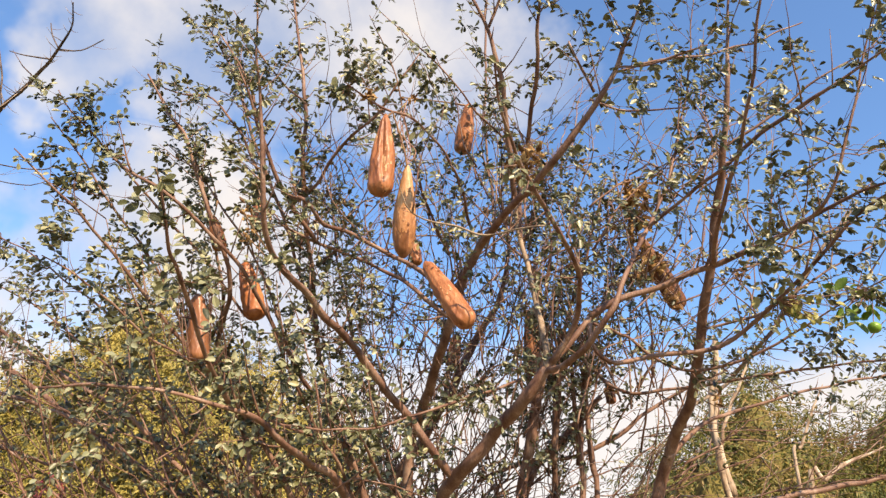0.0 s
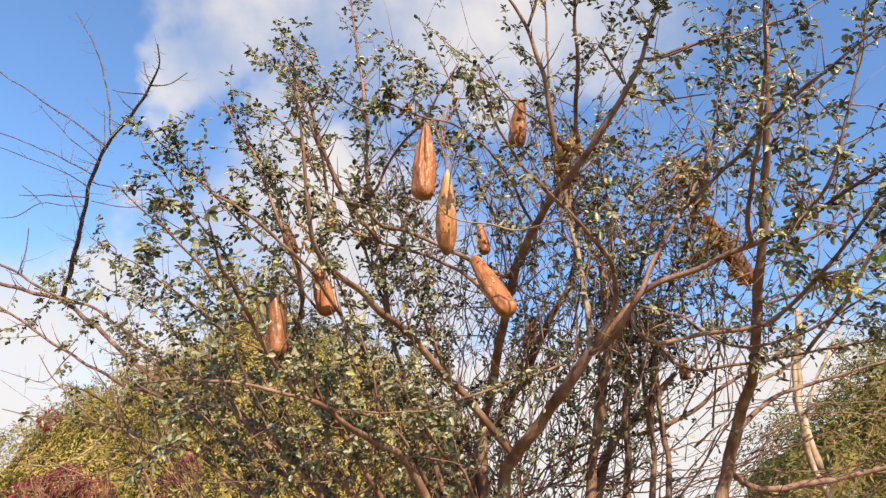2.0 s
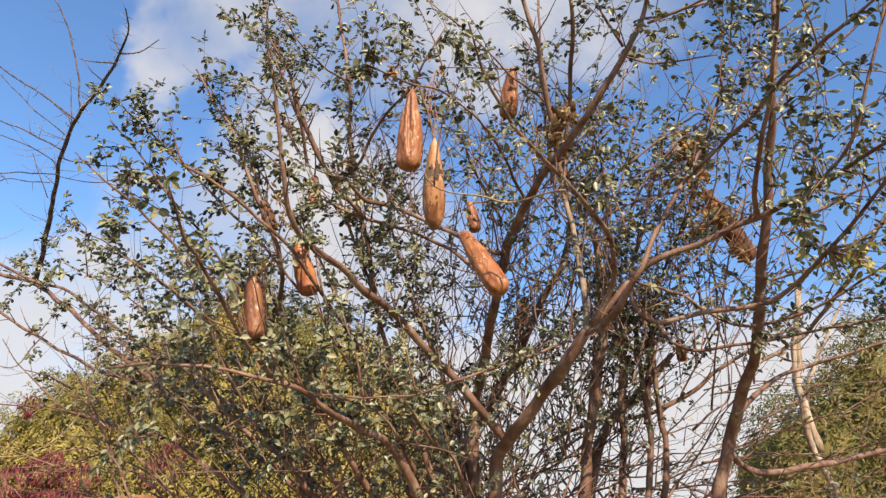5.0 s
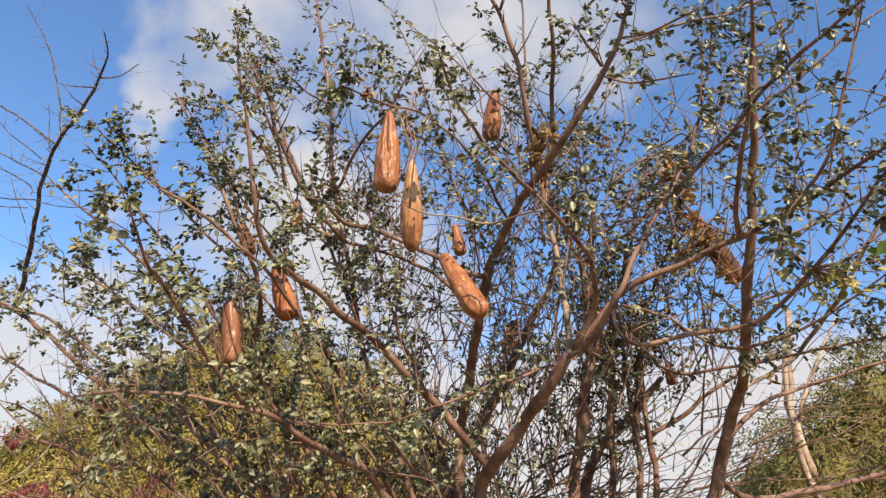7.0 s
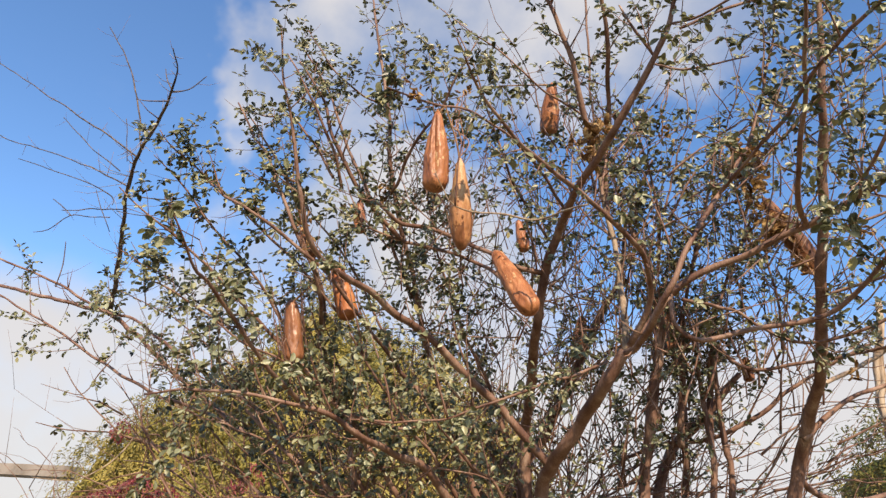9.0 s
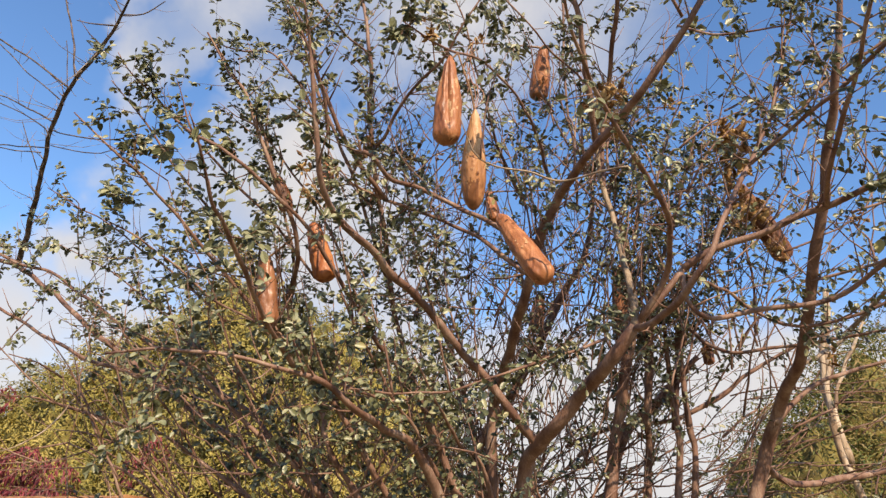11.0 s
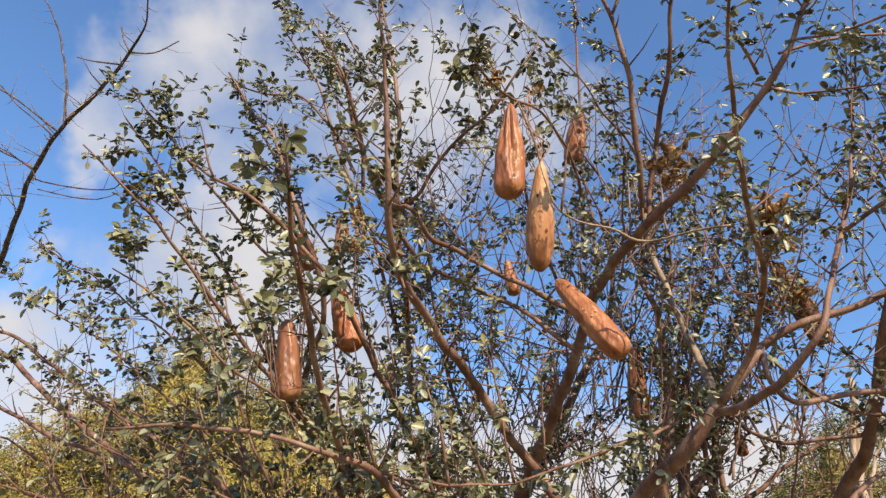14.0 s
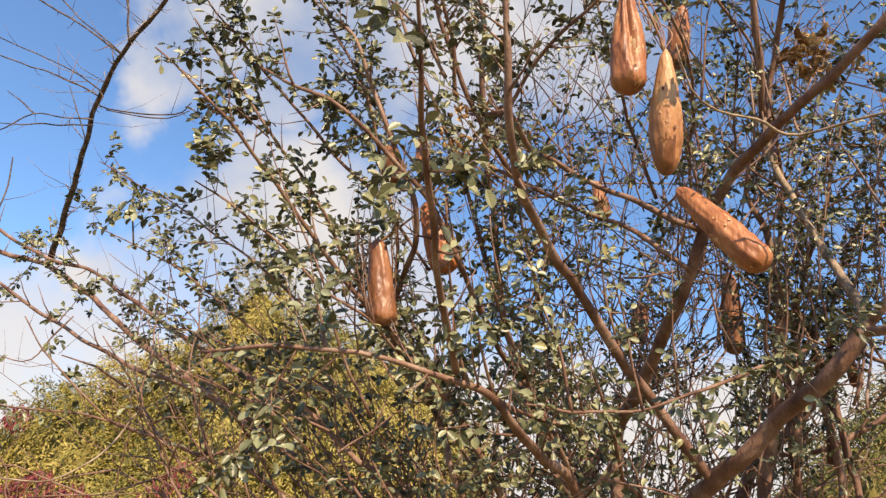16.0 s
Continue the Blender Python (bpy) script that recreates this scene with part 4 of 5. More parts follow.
shoots(52, (-0.7, 1.7, 1.85), (0.1, 2.6, 2.62), (0.10, 0.34), 0.62, 31, 0.85)
shoots(34, (0.0, 2.2, 1.9), (0.7, 3.3, 2.7), (0.2, 0.5), 0.5, 32)
shoots(6, (0.45, 1.25, 2.35), (1.4, 2.3, 3.1), (0.12, 0.32), 0.6, 35, 0.9)
shoots(10, (0.7, 1.8, 2.0), (1.5, 3.0, 2.8), (0.2, 0.4), 0.5, 33)
shoots(26, (-0.8, 1.9, 1.5), (-0.22, 3.0, 2.05), (0.15, 0.42), 0.55, 34, 0.95)
bare_stems(70, (0.15, 3.3, 1.75), (0.55, 0.35, 0.25), (0.0, 0, 1.0), (0.35, 0.2, 0.1), (0.5, 1.2), (0.0015, 0.0045), 0.10)
bare_stems(34, (0.9, 3.4, 1.9), (0.5, 0.35, 0.35), (0.9, 0, 0.35), (0.4, 0.2, 0.3), (0.5, 1.1), (0.0016, 0.0042), 0.12)
bare_stems(20, (1.5, 3.5, 1.9), (0.5, 0.35, 0.35), (0.8, 0, 0.25), (0.4, 0.2, 0.3), (0.5, 1.1), (0.0016, 0.0042), 0.12)
bare_stems(26, (-0.5, 2.7, 1.7), (0.5, 0.3, 0.2), (-0.5, 0, 0.8), (0.4, 0.2, 0.2), (0.4, 0.9), (0.0015, 0.004), 0.12)
bare_stems(36, (0.75, 3.0, 2.3), (0.3, 0.3, 0.25), (0.1, 0, 1.0), (0.35, 0.3, 0.1), (0.4, 0.9), (0.002, 0.005), 0.6)
bare_stems(15, (-0.35, 2.55, 1.5), (0.5, 0.3, 0.2), (-0.45, -0.2, 0.8), (0.45, 0.3, 0.2), (0.4, 0.85), (0.003, 0.0075), 0.22)
bare_stems(26, (0.2, 3.1, 1.45), (0.5, 0.3, 0.2), (0.0, 0, 0.8), (0.6, 0.3, 0.15), (0.35, 0.7), (0.002, 0.006), 0.35)
bare_stems(20, (0.3, 3.4, 1.7), (0.5, 0.2, 0.2), (0.3, 0, 0.5), (0.8, 0.2, 0.3), (0.4, 0.8), (0.0025, 0.006), 0.2)
bare_stems(24, (-1.0, 2.3, 1.5), (0.4, 0.3, 0.2), (-0.7, 0, 0.45), (0.5, 0.3, 0.4), (0.3, 0.8), (0.0012, 0.003), 0.0)
bare_stems(34, (0.1, 2.75, 2.45), (0.3, 0.25, 0.25), (0.05, 0, 0.8), (0.6, 0.3, 0.3), (0.3, 0.7), (0.0012, 0.0032), 0.22)
bare_stems(40, (-0.22, 2.35, 2.55), (0.12, 0.2, 0.2), (-0.1, 0, 0.8), (0.6, 0.3, 0.3), (0.3, 0.6), (0.0012, 0.003), 0.25)
bare_stems(20, (0.18, 3.35, 1.75), (0.18, 0.15, 0.15), (0.2, 0, 0.6), (0.7, 0.3, 0.3), (0.3, 0.6), (0.003, 0.007), 0.35)
bare_stems(34, (0.35, 3.1, 2.3), (0.3, 0.2, 0.2), (0.1, 0, 0.9), (0.5, 0.3, 0.3), (0.3, 0.6), (0.002, 0.005), 0.5)
bare_stems(20, (-0.3, 2.75, 1.95), (0.3, 0.2, 0.2), (-0.1, 0, 0.8), (0.5, 0.3, 0.2), (0.3, 0.6), (0.0015, 0.004), 0.2)
bare_stems(48, (0.70, 2.35, 2.65), (0.5, 0.35, 0.3), (0.1, 0, 0.9), (0.55, 0.35, 0.25), (0.3, 0.75), (0.0016, 0.0042), 0.42)
bare_stems(34, (0.25, 2.7, 2.75), (0.35, 0.3, 0.3), (0.05, 0, 0.9), (0.5, 0.3, 0.25), (0.3, 0.7), (0.0014, 0.004), 0.38)
bare_stems(16, (1.15, 2.4, 2.55), (0.35, 0.35, 0.35), (0.6, 0, 0.7), (0.5, 0.35, 0.3), (0.3, 0.7), (0.0014, 0.0036), 0.4)
bare_stems(26, (0.45, 2.5, 2.35), (0.4, 0.3, 0.2), (0.3, 0, 0.7), (0.7, 0.35, 0.3), (0.3, 0.6), (0.0016, 0.004), 0.3)
bare_stems(34, (-0.55, 2.35, 1.72), (0.4, 0.3, 0.2), (-0.5, -0.1, 0.7), (0.5, 0.3, 0.3), (0.3, 0.7), (0.0014, 0.0036), 0.08)
bare_stems(40, (-0.02, 3.05, 1.72), (0.3, 0.3, 0.12), (0.0, -0.1, 0.6), (0.7, 0.3, 0.25), (0.2, 0.45), (0.0014, 0.0034), 0.6)
bare_stems(40, (0.75, 3.3, 1.85), (0.45, 0.3, 0.2), (0.7, 0, 0.4), (0.6, 0.3, 0.35), (0.3, 0.7), (0.002, 0.006), 0.12)
bare_stems(34, (0.15, 2.95, 1.55), (0.4, 0.25, 0.12), (0.0, -0.1, 0.6), (0.7, 0.3, 0.2), (0.2, 0.45), (0.0014, 0.0034), 0.55)
bare_stems(44, (0.15, 2.8, 2.15), (0.55, 0.3, 0.3), (0.1, 0, 0.8), (0.6, 0.3, 0.3), (0.3, 0.65), (0.0018, 0.0045), 0.4)
bare_stems(26, (0.0, 3.0, 1.6), (0.45, 0.25, 0.15), (0.0, 0, 0.8), (0.6, 0.3, 0.2), (0.3, 0.6), (0.002, 0.005), 0.35)
rosette((-0.061, 1.640, 2.676), 12, 0.025, 1)
rosette((-0.052, 1.700, 2.683), 7, 0.025, 2)
rosette((-0.013, 1.720, 2.762), 7, 0.025, 3)
rosette((0.457, 1.660, 2.261), 7, 0.023, 6)


def spines(rows, count):
    g, bits = np.random.default_rng(21), []
    for _ in range(count):
        i = g.integers(2, len(rows) - 2)
        p, d = rows[i, :3], g.normal(0, 1, 3) + np.array((0, -0.3, 0.3))
        d /= np.linalg.norm(d)
        k = g.uniform(0.015, 0.06) * (4 if g.random() < 0.22 else 1)
        bits.append(tube([(*p, 0.0014), (*(p + d * k * 0.6), 0.0010), (*(p + d * k + np.array((0, 0, 0.15 * k))), 0.0004)], 4))
    ob = under(mesh_object("spine", *joined(bits), BARK_PALE), tree)
    tagged(ob, "thin pale thorny side shoots", kind="stuff")


spines(DEAD_ROWS, 110)
trunk_rows = spline([(0.32, 2.9, 0.98, 0.07), (0.31, 2.9, 0.75, 0.10), (0.3, 2.92, 0.4, 0.11), (0.3, 2.9, 0.12, 0.13), (0.3, 2.9, -0.06, 0.18)], 0.05)
under(mesh_object("trunk", *tube(trunk_rows, 16, 0.3), BARK), tree)

tv, tf = joined(TWIGS)
tagged(under(mesh_object("twig", tv, tf, BARK), tree), kind="stuff")


CLEAR = ((-0.07, 0.06, 2.40, 2.70), (-0.01, 0.12, 2.25, 2.53), (0.06, 0.26, 2.10, 2.42), (0.15, 0.27, 2.85, 3.08), (-0.46, -0.36, 2.22, 2.42), (-0.55, -0.46, 2.05, 2.26))

# the shoots in front of these pods are bare
OPEN = (((-0.405, 2.200, 2.303), (0.44, 0.24, 1.52)),
        ((-0.405, 2.200, 2.303), (-0.00, 0.56, 1.57)),
        ((-0.405, 2.200, 2.303), (-0.10, 0.64, 1.54)),
        ((-0.496, 2.090, 2.140), (0.44, 0.24, 1.52)),
        ((-0.496, 2.090, 2.140), (-0.00, 0.56, 1.57)),
        ((-0.496, 2.090, 2.140), (-0.10, 0.64, 1.54)),
        ((0.065, 1.850, 2.394), (0.44, 0.24, 1.52)),
        ((0.065, 1.850, 2.394), (-0.00, 0.56, 1.57)),
        ((0.065, 1.850, 2.394), (-0.10, 0.64, 1.54)),
        ((0.211, 2.380, 3.052), (0.44, 0.24, 1.52)),
        ((0.211, 2.380, 3.052), (-0.00, 0.56, 1.57)),
        ((0.211, 2.380, 3.052), (-0.10, 0.64, 1.54)))


def hang_leaves():
    # the pods' weight holds the shoots round them open
    for x0, x1, z0, z1 in CLEAR:
        LEAVES[:] = [q for q in LEAVES if not (x0 < q[0][0] < x1 and z0 < q[0][2] < z1 and 1.25 < q[0][1] < 2.1)]
    for pod, toward in OPEN:
        a, d = np.array(pod), np.array(toward) - np.array(pod)
        d /= np.linalg.norm(d)
        kept = []
        for q in LEAVES:
            v = q[0] - a
            s = min(max(v @ d, 0.0), 0.7)
            v = v - d * s
            if v[0] ** 2 + v[1] ** 2 + (v[2] * 0.6) ** 2 > (0.056 - 0.02 * s) ** 2 or s > 0.69:
                kept.append(q)
        LEAVES[:] = kept
    base = np.array([q[0] for q in LEAVES])
    way = np.array([q[1] for q in LEAVES])
    up = np.array([q[2] for q in LEAVES])
    size = np.array([q[3] for q in LEAVES])
    near = (base[:, 1] < 1.95) & (base[:, 0] > -0.75) & (base[:, 0] < 0.5) & (base[:, 2] > 1.9) & (base[:, 2] < 2.75)
    order = np.argsort(np.where(near, base[:, 1], 99))[:300]
    single = np.zeros(len(base), bool)
    single[order] = near[order]
    v, f = leaves(base[~single], way[~single], up[~single], size[~single])
    tagged(under(mesh_object("foliage", v, f, LEAF), tree), kind="stuff")
    lv, lf = leaves(np.zeros((1, 3)), np.array([(1.0, 0, 0)]), np.array([(0, 0, 1.0)]), np.ones(1))
    me = bpy.data.meshes.new("leaf")
    me.from_pydata([tuple(q) for q in lv], [], lf)
    me.materials.append(LEAF)
    w, s, n = leaf_axes(way[single], up[single])
    for q, a, b, c, k in zip(base[single], w, s, n, size[single]):
        ob = under(new("leaf", me), tree)
        ob.matrix_basis = Matrix([(a[i] * k, b[i] * k, c[i] * k, q[i]) for i in range(3)] + [(0, 0, 0, 1)])


hang_leaves()


SAMPLES = np.array(SAMPLES)


# ---- the pods ----
def girth(s, neck, point=0.0):
    body = neck + (1 - neck) * math.sin(math.pi / 2 * min(1.0, s / 0.7)) ** 1.25
    if s > 0.86:
        body *= max(0.0, 1 - ((s - 0.86) / 0.145) ** 2.6) ** 0.5
    if point and s > 0.72:
        body *= 1 - point * ((s - 0.72) / 0.28) ** 1.5
    if s < 0.10:
        body *= 0.3 + 0.7 * math.sin(math.pi / 2 * s / 0.10)
    return body


def seed_pod(top, foot, radius, neck=0.35, seed=0, mat=HUSK, label="", stalk=0.06, holes=0, crease=(), slits=0, flakes=0, point=0.0, brown_from=0.0):
    """A hanging gourd-shaped pod: a narrow neck, a swollen foot, long wrinkles; its stalk goes up to the twig."""
    top, foot = Vector(top), Vector(foot)
    axis = foot - top
    length = axis.length
    axis.normalize()
    u = axis.orthogonal().normalized()
    w = axis.cross(u)
    pod = empty("seed_pod", top, label or "long orange-brown woody seed pod hanging from a stalk", "seed pod", "pods in the tree")
    rings, sides = 64, 48
    verts, faces = [], []
    for i in range(rings + 1):
        s = i / rings
        body = girth(s, neck, point)
        mid = top + axis * (length * s)
        for k in range(sides):
            a = 2 * math.pi * k / sides
            c, d = math.cos(a), math.sin(a)
            groove = 0.055 * noise.noise(Vector((c * 2.6 + seed, d * 2.6, s * 1.1))) + 0.05 * noise.noise(Vector((c * 5 + seed, d * 5, s * 7)))
            groove += 0.03 * noise.noise(Vector((c * 9, d * 9 + seed, s * 16)))
            for way, deep, a1, a2 in crease:         # long folds in the husk
                side = Vector(way)
                turn = (a - math.atan2(side.dot(w), side.dot(u)) + math.pi + 0.5 * (s - 0.5)) % (2 * math.pi) - math.pi
                groove -= deep * math.exp(-(turn / 0.22) ** 2) * max(0.0, math.sin(math.pi * min(1, max(0, (s - a1) / (a2 - a1))))) ** 0.5
            r = radius * body * (1 + groove * 1.6)
            verts.append(mid + u * (r * c) + w * (r * d))
    for i in range(rings):
        for k in range(sides):
            a, b = i * sides + k, i * sides + (k + 1) % sides
            faces.append((a, b, b + sides, a + sides))
    faces.append(tuple(range(sides))[::-1])
    faces.append(tuple(range(rings * sides, (rings + 1) * sides)))
    husk = under(mesh_object("husk", verts, faces, mat), pod)
    if brown_from:                                # a red-brown foot with a blotchy edge and worn pale patches
        husk.data.materials.append(HUSK_BROWN_SHADED)
        husk.data.materials.append(HUSK_PALE)
        for f in husk.data.polygons[:rings * sides]:
            s, a = (f.index // sides) / rings, 2 * math.pi * (f.index % sides) / sides
            q = Vector((math.cos(a) * 1.4 + seed * 3, math.sin(a) * 1.4, s * 4))
            blot = noise.noise(q) + 0.5 * noise.noise(q * 2.7) + 0.3 * noise.noise(q * 7)
            if s + 0.22 * blot > brown_from:
                f.material_index = 1
            elif s > 0.06 and blot > 0.34 + 0.25 * s:
                f.material_index = 2
    if stalk:
        near = SAMPLES[np.argmin(np.linalg.norm(SAMPLES - np.array(top + Vector((0, 0, stalk))), axis=1))]
        end = Vector(near)
        rows = spline([(*(top + axis * 0.01), 0.0035), (*(top * 0.6 + end * 0.4 + Vector((0.004, 0, -0.004))), 0.0026), (*end, 0.0024)], 0.01)
        under(mesh_object("stalk", *tube(rows, 6, 0.3), STALK), pod)
    for h in range(holes):
        s, a = (0.35, 0.55, 0.66, 0.5)[h % 4], -0.6 + h * 0.55
        body = girth(s, neck, point)
        face_dir = (Vector((0, -1, 0)) + Vector((0.4 * math.sin(a * 3), 0, 0))).normalized()
        face_dir -= axis * face_dir.dot(axis)
        face_dir.normalize()
        c = top + axis * (length * s) + face_dir * (radius * body * 0.99)
        t1 = axis
        t2 = face_dir.cross(t1)
        vs = [c + face_dir * 0.0015] + [c + t1 * (0.005 * math.cos(q * 0.785)) + t2 * (0.003 * math.sin(q * 0.785)) for q in range(8)]
        mesh_object("scar", vs, [(0, 1 + q, 1 + (q + 1) % 8) for q in range(8)], HUSK_DARK, husk)["label"] = "dark sunken pit"
    g = np.random.default_rng(seed + 90)

    def on_skin(s, turn, out):
        side = (Vector((0.1, -1, 0.1)) - axis * axis.dot(Vector((0.1, -1, 0.1)))).normalized()
        side = Matrix.Rotation(turn, 3, axis) @ side
        return top + axis * (length * s) + side * (radius * girth(s, neck, point) * out), side

    for k in range(slits):                   # dark splits round the neck
        s, turn = 0.10 + 0.07 * k + g.normal(0, 0.01), g.uniform(-0.9, 0.5)
        vs = []
        for i in range(7):
            for e in (-1, 1):
                q, side = on_skin(s + e * 0.012 * math.sin(math.pi * (i + 0.4) / 6.8) + 0.02 * i / 6, turn + 0.11 * i, 1.05)
                vs.append(q)
        mesh_object("split", vs, [(2 * i, 2 * i + 1, 2 * i + 3, 2 * i + 2) for i in range(6)], HUSK_DARK, husk)["label"] = "dark split in the husk"
    bits = []
    for k in range(flakes):                  # papery skin that peels
        s, turn, n = g.uniform(0.2, 0.62), g.normal(0, 0.45), 6
        ring = [on_skin(s + 0.012 * math.sin(6.28 * i / n) * g.uniform(0.5, 1.2), turn + 0.10 * math.cos(6.28 * i / n) * g.uniform(0.5, 1.2), g.uniform(1.015, 1.05))[0] for i in range(n)]
        bits.append(([on_skin(s, turn, 1.055)[0]] + ring, [(0, 1 + i, 1 + (i + 1) % n) for i in range(n)]))
    if bits:
        tagged(mesh_object("flake", *joined(bits), HUSK_PALE, husk), "pale peeling flakes of skin", kind="stuff")
    return pod


def withered(place, size, count, seed):
    """A crumpled tuft of dry leaves."""
    g = np.random.default_rng(seed + 50)
    verts, faces = [], []
    place_size, size, count = size, size * 0.62, int(count * 1.7)
    for _ in range(count):
        w = Vector(g.normal(0, 1, 3) + np.array((0, 0, -0.6))).normalized()
        u = w.orthogonal().normalized()
        u = Matrix.Rotation(g.uniform(0, 6.28), 3, w) @ u
        n = w.cross(u)
        c = Vector(place) + Vector(g.normal(0, 0.42, 3) * np.array((1, 1, 1.3))) * place_size
        o, curl = len(verts), g.uniform(0.5, 1.6)
        for i in range(6):
            s = i / 5
            wid = 0.30 * size * math.sin(math.pi * (0.08 + 0.88 * s)) * g.uniform(0.7, 1.3)
            mid = c + w * (size * s * 1.3) + n * (size * curl * 0.4 * s * s)
            for k in (-1, -0.4, 0.4, 1):
                verts.append(mid + u * (wid * k) + n * (size * (0.28 * k * k * curl + g.normal(0, 0.05))))
        faces += [(o + 4 * i + k, o + 4 * i + k + 1, o + 4 * i + k + 5, o + 4 * i + k + 4) for i in range(5) for k in range(3)]
    ob = under(mesh_object("withered_leaf", verts, faces, DRY), tree)
    tagged(ob, "crumpled dry brown leaves", kind="stuff")
    if place_size > 0.03:                    # straw wound round it
        bits = []
        for _ in range(15):
            p, w, rows = np.array(place) + g.normal(0, 0.5, 3) * place_size, g.normal(0, 1, 3), []
            for _ in range(9):
                w = w + g.normal(0, 0.5, 3) + (np.array(place) - p) / place_size * 0.25
                w /= np.linalg.norm(w)
                rows.append((*p, 0.0009))
                p = p + w * place_size * 0.22
            bits.append(tube(rows, 4))
        ob = under(mesh_object("straw", *joined(bits), STALK), tree)
        tagged(ob, "tangle of dry straw-like tendrils", kind="stuff")
    near = SAMPLES[np.argmin(np.linalg.norm(SAMPLES - np.array(place), axis=1))]
    rows = spline([(*place, 0.0012), (*((np.array(place) + near) / 2 + np.array((0.0, 0.004, -0.006))), 0.0013), (*near, 0.0014)], 0.02)
    under(mesh_object("tendril", *tube(rows, 5), STALK), tree)


def broad_leaves(place, count, size, mat, label, seed):
    """A loose bunch of larger young leaves on short stalks."""
    g = np.random.default_rng(seed)
    base = np.array(place) + g.normal(0, 1, (count, 3)) * np.array((0.05, 0.04, 0.03))
    way = g.normal(0, 0.7, (count, 3)) + np.array((0.2, -0.2, -0.4))
    up = np.array((0.2, -0.75, 0.7)) + g.normal(0, 0.4, (count, 3))
    ob = under(mesh_object("foliage", *leaves(base, way, up, size * g.uniform(0.6, 1.2, count), 0.6), mat), tree)
    tagged(ob, label, kind="stuff")
    near = SAMPLES[np.argmin(np.linalg.norm(SAMPLES - np.array(place), axis=1))]
    bits = [tube([(*near, 0.0022), (*((near + q) / 2 + g.normal(0, 0.006, 3)), 0.0014), (*q, 0.0007)], 4) for q in base]
    tagged(under(mesh_object("twig", *joined(bits), BARK), tree), kind="stuff")


def green_fruit(place, radius):
    """A small round unripe fruit with a dimple at its stalk."""
    fruit = empty("green_fruit", place, "small round unripe green fruit on a short stalk", "fruit")
    verts, faces, rings, sides = [], [], 12, 18
    for i in range(rings + 1):
        a = math.pi * i / rings
        r, z = math.sin(a), 0.94 * math.cos(a) - 0.16 * max(0.0, math.cos(a)) ** 8
        for k in range(sides):
            b = 2 * math.pi * k / sides
            q = 1 + 0.03 * noise.noise(Vector((math.cos(b) * 2, math.sin(b) * 2, z * 2)))
            verts.append(Vector(place) + Vector((r * math.cos(b), r * math.sin(b), z)) * (radius * q))
    faces = [(i * sides + k, i * sides + (k + 1) % sides, (i + 1) * sides + (k + 1) % sides, (i + 1) * sides + k) for i in range(rings) for k in range(sides)]
    under(mesh_object("skin", verts, faces, FRUIT), fruit)
    near = SAMPLES[np.argmin(np.linalg.norm(SAMPLES - np.array(place), axis=1))]
    top = np.array(place) + np.array((0, 0, radius * 0.75))
    mid = (top + near) / 2 + np.array((0, 0, 0.01))
    under(mesh_object("stalk", *tube(spline([(*top, 0.0014), (*mid, 0.0013), (*near, 0.0016)], 0.01), 6), STALK), fruit)


def threads(a, b, count, seed):
    """Dry pinkish fibres that hang from one twig to a pod."""
    g, bits = np.random.default_rng(seed), []
    a, b = np.array(a), np.array(b)
    for _ in range(count):
        p, q = a + g.normal(0, 0.006, 3), b + g.normal(0, 0.006, 3)
        m1, m2 = a * 0.65 + b * 0.35 + g.normal(0, 0.008, 3), a * 0.3 + b * 0.7 + g.normal(0, 0.008, 3)
        bits.append(tube(spline([(*p, 0.0014), (*m1, 0.0013), (*m2, 0.0012), (*q, 0.001)], 0.01), 5, 0.3))
    tagged(under(mesh_object("fibre", *joined(bits), THREAD), tree), "thin pinkish dry fibres", kind="stuff")


def coil(top, foot, radius, turns, seed):
    """Dry tendrils wound round a shrivelled pod."""
    g, bits = np.random.default_rng(seed), []
    top, foot = Vector(top), Vector(foot)
    axis = (foot - top).normalized()
    u = axis.orthogonal().normalized()
    w = axis.cross(u)
    for k in range(turns):
        rows, a0, s0 = [], g.uniform(0, 6.28), g.uniform(-0.1, 0.6)
        for i in range(16):
            s, a = s0 + i * 0.03 + g.normal(0, 0.01), a0 + i * g.uniform(0.3, 0.6)
            r = radius * g.uniform(1.0, 1.9)
            rows.append((*(top + (foot - top) * s + (u * math.cos(a) + w * math.sin(a)) * r), 0.0011))
        bits.append(tube(rows, 4))
    tagged(under(mesh_object("tendril", *joined(bits), STALK), tree), "dry tendrils wound round a pod", kind="stuff")


seed_pod((-0.007, 1.800, 2.670), (-0.004, 1.830, 2.434), 0.0331, neck=0.3, seed=1, brown_from=0.95, crease=(((0.05, -1, 0), 0.24, 0.03, 0.85), ((-0.75, -1, 0), 0.16, 0.0, 0.6)), label="smooth orange-brown seed pod with a rounded foot")
seed_pod((0.063, 1.810, 2.518), (0.065, 1.880, 2.284), 0.0298, neck=0.32, seed=2, mat=HUSK_TAN, brown_from=0.74, holes=4, flakes=5, point=0.45, crease=(((0.5, -1, 0), 0.10, 0.25, 1.0),), label="slender tan seed pod with a red-brown foot and dark pits")
seed_pod((0.114, 2.040, 2.351), (0.240, 1.950, 2.137), 0.0300, neck=0.52, seed=3, brown_from=1.1, slits=3, flakes=6, label="thick orange seed pod leaning at an angle")
